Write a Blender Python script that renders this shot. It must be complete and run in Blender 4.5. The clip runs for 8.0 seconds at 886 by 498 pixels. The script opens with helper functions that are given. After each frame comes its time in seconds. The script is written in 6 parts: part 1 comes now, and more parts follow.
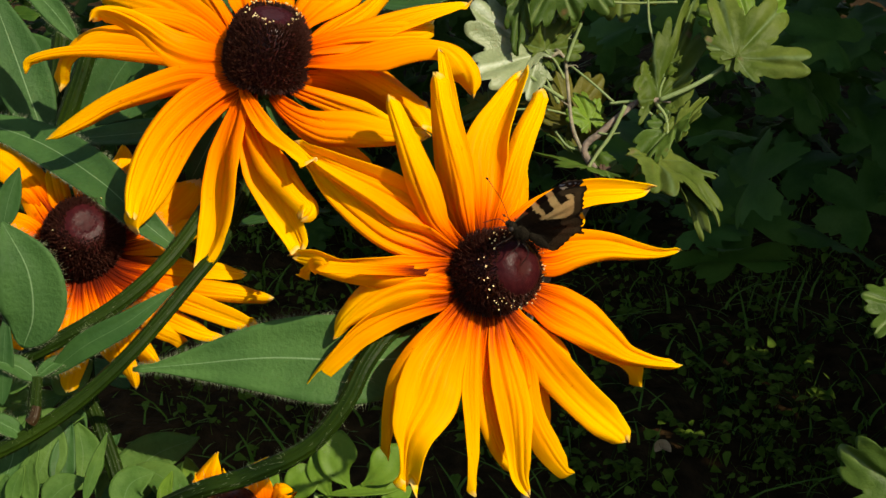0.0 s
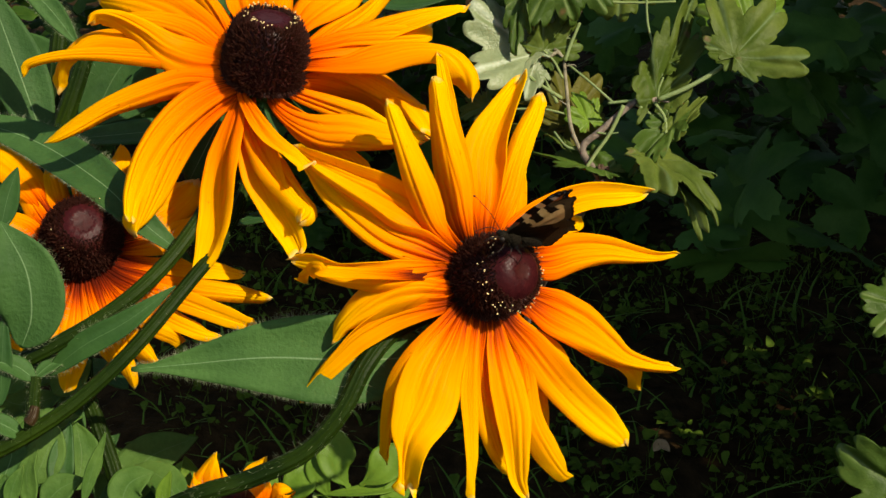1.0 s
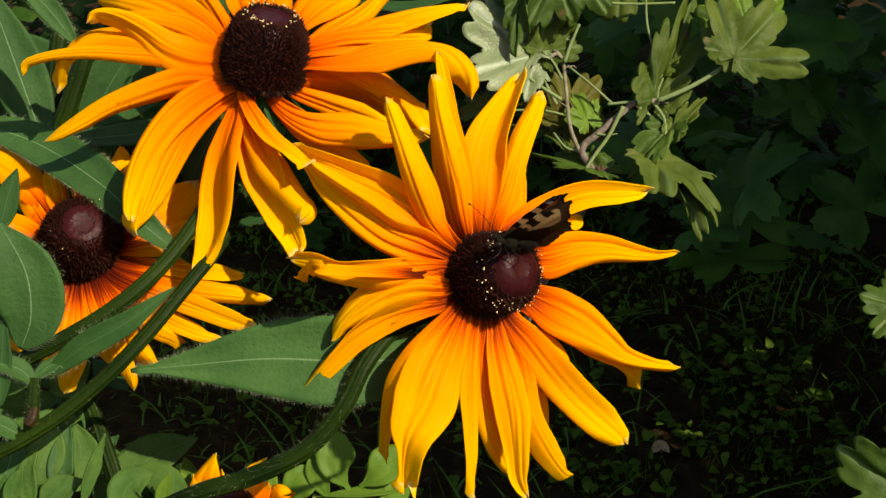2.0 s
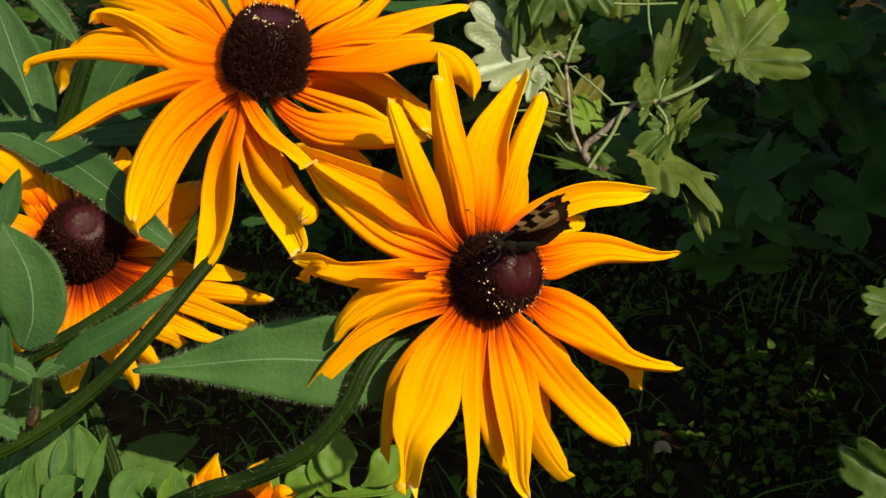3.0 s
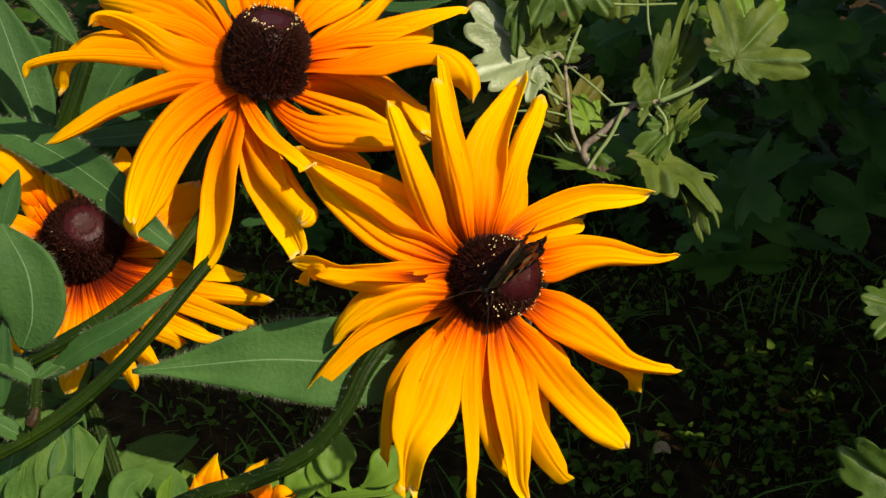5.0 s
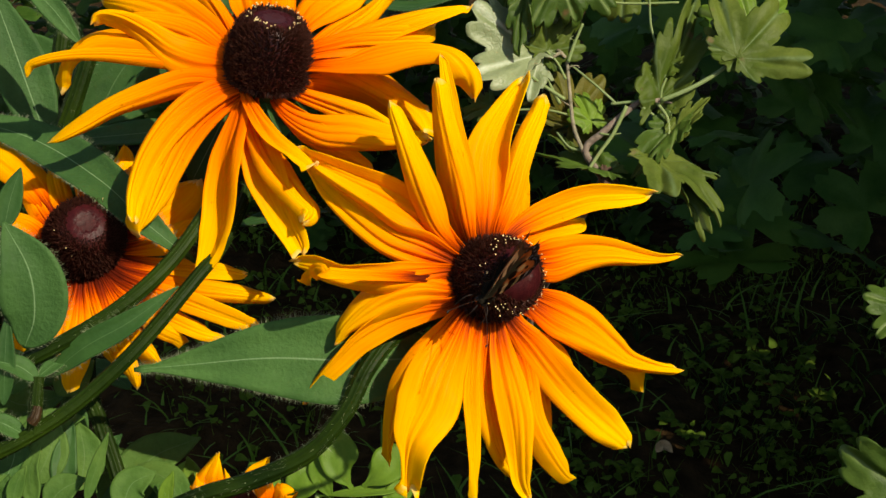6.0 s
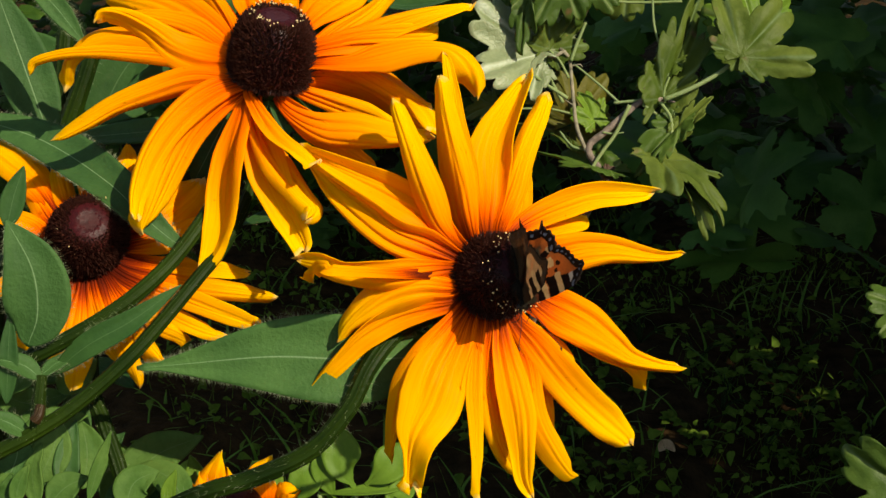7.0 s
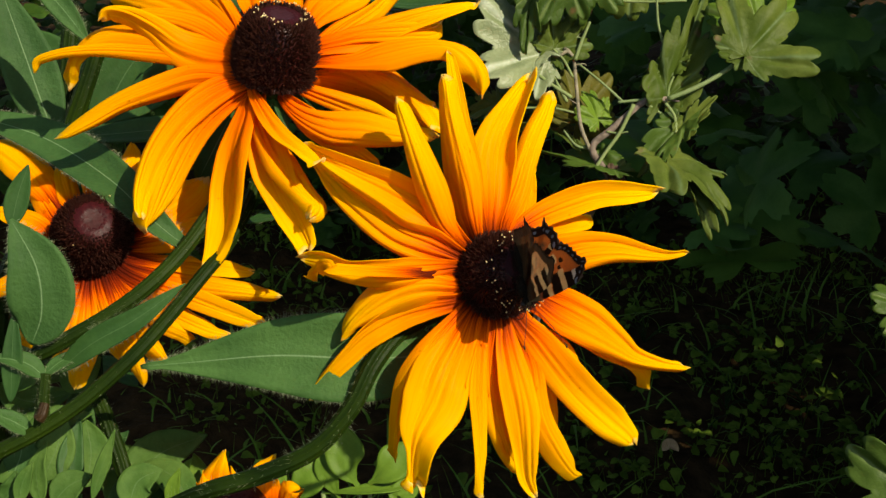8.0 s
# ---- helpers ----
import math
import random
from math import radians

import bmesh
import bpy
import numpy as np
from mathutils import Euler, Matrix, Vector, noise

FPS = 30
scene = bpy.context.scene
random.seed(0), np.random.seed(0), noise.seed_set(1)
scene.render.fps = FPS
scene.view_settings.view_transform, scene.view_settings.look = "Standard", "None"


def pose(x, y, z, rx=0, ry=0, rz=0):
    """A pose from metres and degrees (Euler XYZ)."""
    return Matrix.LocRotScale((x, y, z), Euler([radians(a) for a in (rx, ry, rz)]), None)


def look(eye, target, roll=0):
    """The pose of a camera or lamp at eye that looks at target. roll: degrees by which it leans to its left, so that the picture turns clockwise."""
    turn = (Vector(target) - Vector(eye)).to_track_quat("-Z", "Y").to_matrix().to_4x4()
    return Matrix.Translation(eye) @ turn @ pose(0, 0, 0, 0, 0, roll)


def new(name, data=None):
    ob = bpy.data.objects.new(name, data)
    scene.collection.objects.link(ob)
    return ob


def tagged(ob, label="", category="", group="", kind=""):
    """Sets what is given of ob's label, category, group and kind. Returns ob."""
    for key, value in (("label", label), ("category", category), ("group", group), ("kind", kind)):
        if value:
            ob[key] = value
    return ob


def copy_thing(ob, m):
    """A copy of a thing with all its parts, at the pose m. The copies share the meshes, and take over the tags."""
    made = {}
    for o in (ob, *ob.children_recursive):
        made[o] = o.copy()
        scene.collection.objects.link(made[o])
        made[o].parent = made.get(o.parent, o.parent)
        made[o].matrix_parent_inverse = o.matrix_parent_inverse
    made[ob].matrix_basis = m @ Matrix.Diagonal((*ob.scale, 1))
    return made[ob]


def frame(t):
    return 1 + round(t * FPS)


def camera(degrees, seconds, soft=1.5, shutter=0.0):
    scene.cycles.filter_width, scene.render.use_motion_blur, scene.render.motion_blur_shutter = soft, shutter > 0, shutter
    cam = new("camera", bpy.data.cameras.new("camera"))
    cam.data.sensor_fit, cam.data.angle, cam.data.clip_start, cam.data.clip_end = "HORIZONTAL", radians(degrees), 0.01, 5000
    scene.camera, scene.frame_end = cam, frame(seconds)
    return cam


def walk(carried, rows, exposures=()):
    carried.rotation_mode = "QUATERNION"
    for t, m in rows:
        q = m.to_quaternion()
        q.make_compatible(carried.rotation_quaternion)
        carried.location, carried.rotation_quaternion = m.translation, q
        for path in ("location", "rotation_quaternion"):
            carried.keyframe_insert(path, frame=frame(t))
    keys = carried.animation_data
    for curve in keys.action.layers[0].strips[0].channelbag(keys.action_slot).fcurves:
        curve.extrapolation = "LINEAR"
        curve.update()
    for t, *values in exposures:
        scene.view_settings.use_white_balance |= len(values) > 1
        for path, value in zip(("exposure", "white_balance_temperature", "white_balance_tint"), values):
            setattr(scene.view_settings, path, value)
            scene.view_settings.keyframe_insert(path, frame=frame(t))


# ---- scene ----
cam = camera(40, 8.0, soft=1.5)
walk(cam, [
    (0, pose(0.0000, -0.2628, 0.7426, 64.939, 0, -0.034)),
    (0.5, pose(0.0000, -0.2628, 0.7426, 64.925, 0, -0.041)),
    (1, pose(0.0000, -0.2628, 0.7426, 64.926, 0, -0.109)),
    (1.5, pose(0.0000, -0.2628, 0.7426, 64.953, 0, -0.149)),
    (3, pose(0.0000, -0.2628, 0.7426, 65.000, 0, -0.034)),
    (3.5, pose(0.0000, -0.2628, 0.7426, 65.000, 0, 0.000)),
    (4, pose(0.0000, -0.2628, 0.7426, 65.000, 0, -0.061)),
    (4.5, pose(0.0000, -0.2628, 0.7426, 65.041, 0, -0.095)),
    (6, pose(0.0000, -0.2628, 0.7426, 64.959, 0, 0.034)),
    (6.5, pose(0.0000, -0.2628, 0.7426, 64.953, 0, 0.055)),
    (7, pose(0.0000, -0.2628, 0.7426, 64.905, 0, 0.176)),
    (7.5, pose(0.0000, -0.2628, 0.7426, 64.905, 0, 0.271)),
    (8, pose(0.0000, -0.2628, 0.7426, 64.864, 0, 0.373)),
], exposures=[(0.0, 0.5, 7400, 10), (8.0, 0.5, 7400, 10)])

# ---- light ----
SUN = Vector((0.5373, -0.4597, 0.7071))
world = bpy.data.worlds.new("world")
scene.world = world
world.use_nodes = True
sky = world.node_tree.nodes.new("ShaderNodeTexSky")
sky.sky_type, sky.sun_disc = "NISHITA", False
sky.sun_elevation = math.asin(SUN.z)
sky.sun_rotation = math.atan2(SUN.x, SUN.y)
world.node_tree.links.new(sky.outputs[0], world.node_tree.nodes["Background"].inputs[0])
world.node_tree.nodes["Background"].inputs[1].default_value = 0.11
sun = new("sun", bpy.data.lights.new("sun", "SUN"))
sun.data.energy, sun.data.angle, sun.data.color = 4.6, radians(0.5), (1.0, 0.94, 0.82)
sun.matrix_world = look(SUN * 5, (0, 0, 0))


# ---- materials ----
def nodes_of(name):
    m = bpy.data.materials.new(name)
    m.use_nodes = True
    t = m.node_tree
    b = t.nodes["Principled BSDF"]
    return m, t, b, t.nodes["Material Output"]


def link(t, a, b):
    t.links.new(a, b)


def noise_node(t, vec, scale, detail=4, rough=0.55):
    n = t.nodes.new("ShaderNodeTexNoise")
    n.inputs["Scale"].default_value, n.inputs["Detail"].default_value, n.inputs["Roughness"].default_value = scale, detail, rough
    if vec is not None:
        link(t, vec, n.inputs["Vector"])
    return n


def ramp(t, fac, stops):
    r = t.nodes.new("ShaderNodeValToRGB")
    e = r.color_ramp.elements
    e[0].position, e[0].color = stops[0][0], (*stops[0][1], 1)
    e[1].position, e[1].color = stops[-1][0], (*stops[-1][1], 1)
    for p, c in stops[1:-1]:
        k = e.new(p)
        k.color = (*c, 1)
    link(t, fac, r.inputs[0])
    return r


def mix(t, kind, fac, a, b):
    n = t.nodes.new("ShaderNodeMix")
    n.data_type, n.blend_type = "RGBA", kind
    for sock, v in ((n.inputs[0], fac), (n.inputs[6], a), (n.inputs[7], b)):
        if isinstance(v, (int, float)):
            sock.default_value = v
        elif isinstance(v, tuple):
            sock.default_value = (*v, 1)
        else:
            link(t, v, sock)
    return n.outputs[2]


def bump(t, b, height, strength, distance):
    n = t.nodes.new("ShaderNodeBump")
    n.inputs["Strength"].default_value, n.inputs["Distance"].default_value = strength, distance
    link(t, height, n.inputs["Height"])
    link(t, n.outputs[0], b.inputs["Normal"])
    return n


def scaled(t, vec, sx, sy, sz):
    n = t.nodes.new("ShaderNodeMapping")
    n.inputs["Scale"].default_value = (sx, sy, sz)
    link(t, vec, n.inputs["Vector"])
    return n.outputs[0]


def shine_through(t, b, out, color, share):
    tr = t.nodes.new("ShaderNodeBsdfTranslucent")
    link(t, color, tr.inputs["Color"])
    mx = t.nodes.new("ShaderNodeMixShader")
    mx.inputs[0].default_value = share
    link(t, b.outputs[0], mx.inputs[1])
    link(t, tr.outputs[0], mx.inputs[2])
    link(t, mx.outputs[0], out.inputs["Surface"])


def petal_material(name, stops):
    m, t, b, out = nodes_of(name)
    uv = t.nodes.new("ShaderNodeTexCoord").outputs["UV"]
    sep = t.nodes.new("ShaderNodeSeparateXYZ")
    link(t, uv, sep.inputs[0])
    info = t.nodes.new("ShaderNodeObjectInfo")
    shift = t.nodes.new("ShaderNodeVectorMath")
    shift.operation = "ADD"
    link(t, uv, shift.inputs[0])
    link(t, info.outputs["Random"], shift.inputs[1])
    streak = noise_node(t, scaled(t, shift.outputs[0], 1.6, 16, 1), 1.6, 3)
    wob = t.nodes.new("ShaderNodeMath")
    wob.operation, wob.inputs[1].default_value = "MULTIPLY_ADD", 0.34
    link(t, streak.outputs[0], wob.inputs[0])
    off = t.nodes.new("ShaderNodeMath")
    off.operation, off.inputs[1].default_value = "SUBTRACT", 0.17
    link(t, sep.outputs[0], off.inputs[0])
    link(t, off.outputs[0], wob.inputs[2])
    rim = t.nodes.new("ShaderNodeMath")
    rim.operation, rim.inputs[1].default_value = "SUBTRACT", 0.5
    link(t, sep.outputs[1], rim.inputs[0])
    sq = t.nodes.new("ShaderNodeMath")
    sq.operation = "MULTIPLY"
    link(t, rim.outputs[0], sq.inputs[0])
    link(t, rim.outputs[0], sq.inputs[1])
    add = t.nodes.new("ShaderNodeMath")
    add.operation, add.inputs[1].default_value = "MULTIPLY_ADD", 0.32
    link(t, sq.outputs[0], add.inputs[0])
    link(t, wob.outputs[0], add.inputs[2])
    col = ramp(t, add.outputs[0], stops)
    fine = noise_node(t, scaled(t, shift.outputs[0], 3, 46, 1), 2.2, 2)
    shade = ramp(t, fine.outputs[0], [(0.30, (0.84, 0.56, 0.45)), (0.46, (1.0, 1.0, 1.0))])
    c = mix(t, "MULTIPLY", 0.34, col.outputs[0], shade.outputs[0])
    vein = noise_node(t, scaled(t, shift.outputs[0], 0.7, 15, 1), 1.3, 2)
    stripe = ramp(t, vein.outputs[0], [(0.28, (0.90, 0.58, 0.5)), (0.50, (1.0, 1.0, 1.0))])
    c = mix(t, "MULTIPLY", 0.46, c, stripe.outputs[0])
    grain = t.nodes.new("ShaderNodeMath")
    grain.operation = "ADD"
    link(t, fine.outputs[0], grain.inputs[0])
    link(t, vein.outputs[0], grain.inputs[1])
    spots = noise_node(t, t.nodes.new("ShaderNodeTexCoord").outputs["Object"], 420, 3)
    specks = ramp(t, spots.outputs[0], [(0.70, (1, 1, 1)), (0.76, (0.5, 0.28, 0.1))])
    c = mix(t, "MULTIPLY", 0.5, c, specks.outputs[0])
    tipmask = ramp(t, off.outputs[0], [(0.80, (0, 0, 0)), (0.825, (1, 1, 1))])
    tipno = ramp(t, spots.outputs[0], [(0.38, (0, 0, 0)), (0.54, (0.75, 0.75, 0.75))])
    dryness = mix(t, "MULTIPLY", 1.0, tipmask.outputs[0], tipno.outputs[0])
    c = mix(t, "MIX", dryness, c, (0.78, 0.60, 0.22))
    link(t, c, b.inputs["Base Color"])
    b.inputs["Roughness"].default_value = 0.55
    b.inputs["Specular IOR Level"].default_value = 0.06
    bump(t, b, grain.outputs[0], 0.28, 0.0002)
    shine_through(t, b, out, c, 0.37)
    return m


PETAL = petal_material("petal_gold", [(0.0, (0.07, 0.008, 0.002)), (0.10, (0.16, 0.014, 0.002)), (0.16, (0.62, 0.070, 0.001)), (0.22, (0.90, 0.150, 0.001)),
                                      (0.38, (0.92, 0.245, 0.001)), (0.66, (0.92, 0.37, 0.001)), (1.0, (0.92, 0.53, 0.002))])
PETAL_FRONT = petal_material("petal_golden", [(0.0, (0.07, 0.008, 0.002)), (0.14, (0.13, 0.012, 0.002)), (0.20, (0.55, 0.065, 0.001)), (0.26, (0.90, 0.165, 0.001)),
                                              (0.36, (0.92, 0.29, 0.001)), (0.60, (0.92, 0.40, 0.001)), (0.85, (0.92, 0.49, 0.001)), (1.0, (0.92, 0.56, 0.002))])
PETAL_RED = petal_material("petal_red_based", [(0.0, (0.05, 0.006, 0.003)), (0.20, (0.10, 0.010, 0.003)), (0.30, (0.36, 0.032, 0.002)),
                                               (0.38, (0.84, 0.14, 0.001)), (0.50, (0.92, 0.32, 0.001)), (1.0, (0.92, 0.52, 0.002))])


def leaf_material(name, dark, light, share=0.25, rough=0.5, vein=None, relief=0.5, wear=None, palm=None, gloss=0.14):
    m, t, b, out = nodes_of(name)
    tc = t.nodes.new("ShaderNodeTexCoord")
    obj, uv = tc.outputs["Object"], tc.outputs["UV"]
    info = t.nodes.new("ShaderNodeObjectInfo")
    big = noise_node(t, obj, 60, 3)
    fine = noise_node(t, obj, 900, 3)
    c = ramp(t, big.outputs[0], [(0.3, dark), (0.7, light)]).outputs[0]
    tone = ramp(t, info.outputs["Random"], [(0.0, (0.75, 0.8, 0.8)), (1.0, (1.0, 1.0, 0.9))]).outputs[0]
    c = mix(t, "MULTIPLY", 0.8, c, tone)
    spk = ramp(t, fine.outputs[0], [(0.3, (0.82, 0.84, 0.82)), (0.65, (1, 1, 1))]).outputs[0]
    c = mix(t, "MULTIPLY", 0.7, c, spk)
    if wear:
        blot = noise_node(t, obj, 110, 4)
        spot = ramp(t, blot.outputs[0], [(0.66, (0, 0, 0)), (0.74, (1, 1, 1))])
        c = mix(t, "MIX", spot.outputs[0], c, wear)
    if vein:
        sep = t.nodes.new("ShaderNodeSeparateXYZ")
        link(t, uv, sep.inputs[0])
        v = ramp(t, sep.outputs[1], [(0.0, (0, 0, 0)), (0.485, (0, 0, 0)), (0.5, (1, 1, 1)), (0.515, (0, 0, 0)), (1.0, (0, 0, 0))])
        c = mix(t, "MIX", v.outputs[0], c, vein)
    blister = fine.outputs[0]
    if palm:
        sep = t.nodes.new("ShaderNodeSeparateXYZ")
        link(t, uv, sep.inputs[0])
        stops = [(0.0, (0, 0, 0))]
        for q in (0.15, 0.327, 0.5, 0.673, 0.85):
            stops += [(q - 0.012, (0, 0, 0)), (q, (1, 1, 1)), (q + 0.012, (0, 0, 0))]
        v = ramp(t, sep.outputs[1], stops + [(1.0, (0, 0, 0))])
        c = mix(t, "MIX", v.outputs[0], c, palm)
        net = t.nodes.new("ShaderNodeTexVoronoi")
        net.feature = "DISTANCE_TO_EDGE"
        net.inputs["Scale"].default_value = 620
        link(t, obj, net.inputs["Vector"])
        cell = ramp(t, net.outputs["Distance"], [(0.0, (0, 0, 0)), (0.18, (1, 1, 1))])
        c = mix(t, "MULTIPLY", 0.25, c, ramp(t, cell.outputs[0], [(0.0, (0.78, 0.82, 0.7)), (1.0, (1, 1, 1))]).outputs[0])
        soft = t.nodes.new("ShaderNodeMath")
        soft.operation, soft.inputs[1].default_value = "MULTIPLY_ADD", 0.3
        link(t, cell.outputs[0], soft.inputs[0])
        link(t, fine.outputs[0], soft.inputs[2])
        blister = soft.outputs[0]
    link(t, c, b.inputs["Base Color"])
    b.inputs["Roughness"].default_value = rough
    b.inputs["Specular IOR Level"].default_value = gloss
    bump(t, b, blister, relief, 0.0004)
    shine_through(t, b, out, c, share)
    return m


LEAF = leaf_material("hairy_leaf", (0.033, 0.088, 0.022), (0.058, 0.134, 0.034), 0.2, 0.6, (0.16, 0.26, 0.12), 0.8)
LEAF_SOFT = leaf_material("downy_leaf", (0.050, 0.122, 0.022), (0.110, 0.200, 0.042), 0.3, 0.65, (0.10, 0.175, 0.06), 0.6)
LEAF_DARK = leaf_material("deep_green_leaf", (0.022, 0.066, 0.016), (0.044, 0.110, 0.026), 0.2, 0.5, (0.07, 0.14, 0.05), 0.35)
CURRANT = leaf_material("pale_bush_leaf", (0.052, 0.090, 0.010), (0.135, 0.176, 0.034), 0.32, 0.5, None, 0.3, (0.16, 0.11, 0.05), (0.125, 0.185, 0.065), 0.12)
CURRANT_BRIGHT = leaf_material("bright_bush_leaf", (0.10, 0.20, 0.02), (0.20, 0.32, 0.04), 0.45, 0.45, None, 0.2, (0.12, 0.08, 0.03), (0.24, 0.34, 0.10))
CURRANT_PALE = leaf_material("silvery_bush_leaf", (0.19, 0.235, 0.11), (0.35, 0.39, 0.22), 0.2, 0.42, None, 0.5, None, (0.40, 0.46, 0.32), 0.3)
CURRANT_DEEP = leaf_material("green_bush_leaf", (0.040, 0.085, 0.010), (0.088, 0.150, 0.022), 0.35, 0.5, None, 0.3, (0.14, 0.09, 0.03), (0.13, 0.19, 0.05), 0.2)
CURRANT_WORN = leaf_material("yellowing_bush_leaf", (0.060, 0.068, 0.008), (0.155, 0.140, 0.020), 0.35, 0.55, None, 0.4, (0.07, 0.035, 0.012), (0.16, 0.16, 0.05), 0.15)
DEAD = leaf_material("dead_leaf", (0.050, 0.028, 0.018), (0.120, 0.070, 0.045), 0.2, 0.7, None, 0.8)
CURRANT_DARK = leaf_material("bush_leaf", (0.026, 0.072, 0.008), (0.058, 0.115, 0.016), 0.3, 0.6, None, 0.3)
HERB = leaf_material("herb_leaf", (0.088, 0.175, 0.016), (0.140, 0.245, 0.028), 0.3, 0.5, None, 0.2)
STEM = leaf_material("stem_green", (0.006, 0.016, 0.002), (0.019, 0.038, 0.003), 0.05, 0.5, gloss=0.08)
NODE = leaf_material("reddish_joint", (0.024, 0.012, 0.004), (0.046, 0.024, 0.008), 0.05, 0.5)
STEM_PALE = leaf_material("petiole_green", (0.16, 0.22, 0.08), (0.24, 0.30, 0.13), 0.1, 0.5)
BUSH_NEAR = leaf_material("shaded_bush_leaf", (0.028, 0.088, 0.014), (0.065, 0.150, 0.028), 0.3, 0.6, None, 0.3)
GRASS = leaf_material("grass_blade", (0.060, 0.145, 0.012), (0.120, 0.220, 0.024), 0.25, 0.5)
CREEPER = leaf_material("creeping_weed_leaf", (0.045, 0.098, 0.009), (0.115, 0.170, 0.020), 0.3, 0.7, None, 0.3, gloss=0.05)


def plain(name, dark, light, rough, scale=300, relief=0.4, metal=0.0, dist=0.0005, gloss=0.5):
    m, t, b, out = nodes_of(name)
    obj = t.nodes.new("ShaderNodeTexCoord").outputs["Object"]
    n = noise_node(t, obj, scale, 5)
    c = ramp(t, n.outputs[0], [(0.3, dark), (0.7, light)])
    link(t, c.outputs[0], b.inputs["Base Color"])
    b.inputs["Roughness"].default_value = rough
    b.inputs["Specular IOR Level"].default_value = gloss
    bump(t, b, n.outputs[0], relief, dist)
    return m


BARK = plain("grey_bark", (0.05, 0.035, 0.024), (0.22, 0.175, 0.13), 0.85, 420, 0.9)
BARK_PALE = plain("greenish_bark", (0.09, 0.085, 0.045), (0.26, 0.23, 0.15), 0.8, 500, 0.8)
HAIR = plain("pale_hair", (0.14, 0.18, 0.08), (0.26, 0.30, 0.17), 0.6)
CONE = plain("dark_cone", (0.022, 0.004, 0.003), (0.040, 0.007, 0.006), 0.36, 900, 0.2, gloss=0.18)
CONE_TOP = plain("plum_cone_top", (0.020, 0.003, 0.004), (0.040, 0.006, 0.007), 0.36, 900, 0.35, gloss=0.07)
FLORET = plain("brown_floret", (0.016, 0.005, 0.003), (0.050, 0.014, 0.008), 0.45, 1500, gloss=0.25)
POLLEN = plain("pollen", (0.66, 0.48, 0.16), (0.88, 0.74, 0.40), 0.7, 3000)
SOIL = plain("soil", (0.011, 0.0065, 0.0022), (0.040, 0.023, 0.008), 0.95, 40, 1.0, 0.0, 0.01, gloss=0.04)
STRAW = plain("dry_straw", (0.30, 0.19, 0.09), (0.50, 0.35, 0.18), 0.8, 200)


# ---- building ----
def root_of(ob):
    while ob.parent:
        ob = ob.parent
    return ob


def thing(name, at, label, category, group=""):
    e = new(name)
    e.empty_display_size = 0.01
    e.location = at
    return tagged(e, label, category, group)


def mesh_object(name, verts, faces, material, parent, label="", uvs=None, smooth=True):
    base = Vector(root_of(parent).location) if parent else Vector((0, 0, 0))
    me = bpy.data.meshes.new(name)
    me.from_pydata([tuple(Vector(v) - base) for v in verts], [], faces)
    if uvs:
        lay = me.uv_layers.new(name="UVMap")
        for loop in me.loops:
            lay.data[loop.index].uv = uvs[loop.vertex_index]
    if smooth:
        for p in me.polygons:
            p.use_smooth = True
    me.materials.append(material)
    me.update()
    ob = new(name, me)
    ob.parent = parent
    if label:
        tagged(ob, label)
    return ob


def part(name, bm, material, parent, label=""):
    base = Vector(root_of(parent).location) if parent else Vector((0, 0, 0))
    bmesh.ops.translate(bm, verts=bm.verts, vec=-base)
    me = bpy.data.meshes.new(name)
    bm.to_mesh(me)
    bm.free()
    for p in me.polygons:
        p.use_smooth = True
    me.materials.append(material)
    ob = new(name, me)
    ob.parent = parent
    if label:
        tagged(ob, label)
    return ob


def spline(points, n):
    p = [Vector(q) for q in points]
    p = [p[0] * 2 - p[1]] + p + [p[-1] * 2 - p[-2]]
    dense = []
    for i in range(1, len(p) - 2):
        for k in range(16):
            u = k / 16
            a, b, c, d = p[i - 1], p[i], p[i + 1], p[i + 2]
            dense.append(0.5 * (2 * b + (c - a) * u + (2 * a - 5 * b + 4 * c - d) * u * u + (3 * b - a - 3 * c + d) * u ** 3))
    dense.append(p[-2])
    acc = [0.0]
    for a, b in zip(dense, dense[1:]):
        acc.append(acc[-1] + (b - a).length)
    out, j = [], 0
    for k in range(n):
        s = acc[-1] * k / (n - 1)
        while j < len(acc) - 2 and acc[j + 1] < s:
            j += 1
        u = (s - acc[j]) / max(acc[j + 1] - acc[j], 1e-9)
        out.append(dense[j].lerp(dense[j + 1], min(max(u, 0), 1)))
    return out


def frames(path, hint):
    hint = Vector(hint)
    out = []
    for i, q in enumerate(path):
        tan = (path[min(i + 1, len(path) - 1)] - path[max(i - 1, 0)]).normalized()
        nor = hint - tan * hint.dot(tan)
        if nor.length < 0.15 and out:
            nor = out[-1][1] - tan * out[-1][1].dot(tan)
        nor.normalize()
        out.append((tan, nor, tan.cross(nor)))
    return out


def petal_width(u, peak, tip):
    a, b = 1.45 * peak, 1.45 * (1 - peak)
    top = peak ** a * (1 - peak) ** b
    s = u ** a * (1 - u) ** b / top if 0 < u < 1 else 0.0
    return max(s, 0.26 * (1 - u), tip * u ** 3)


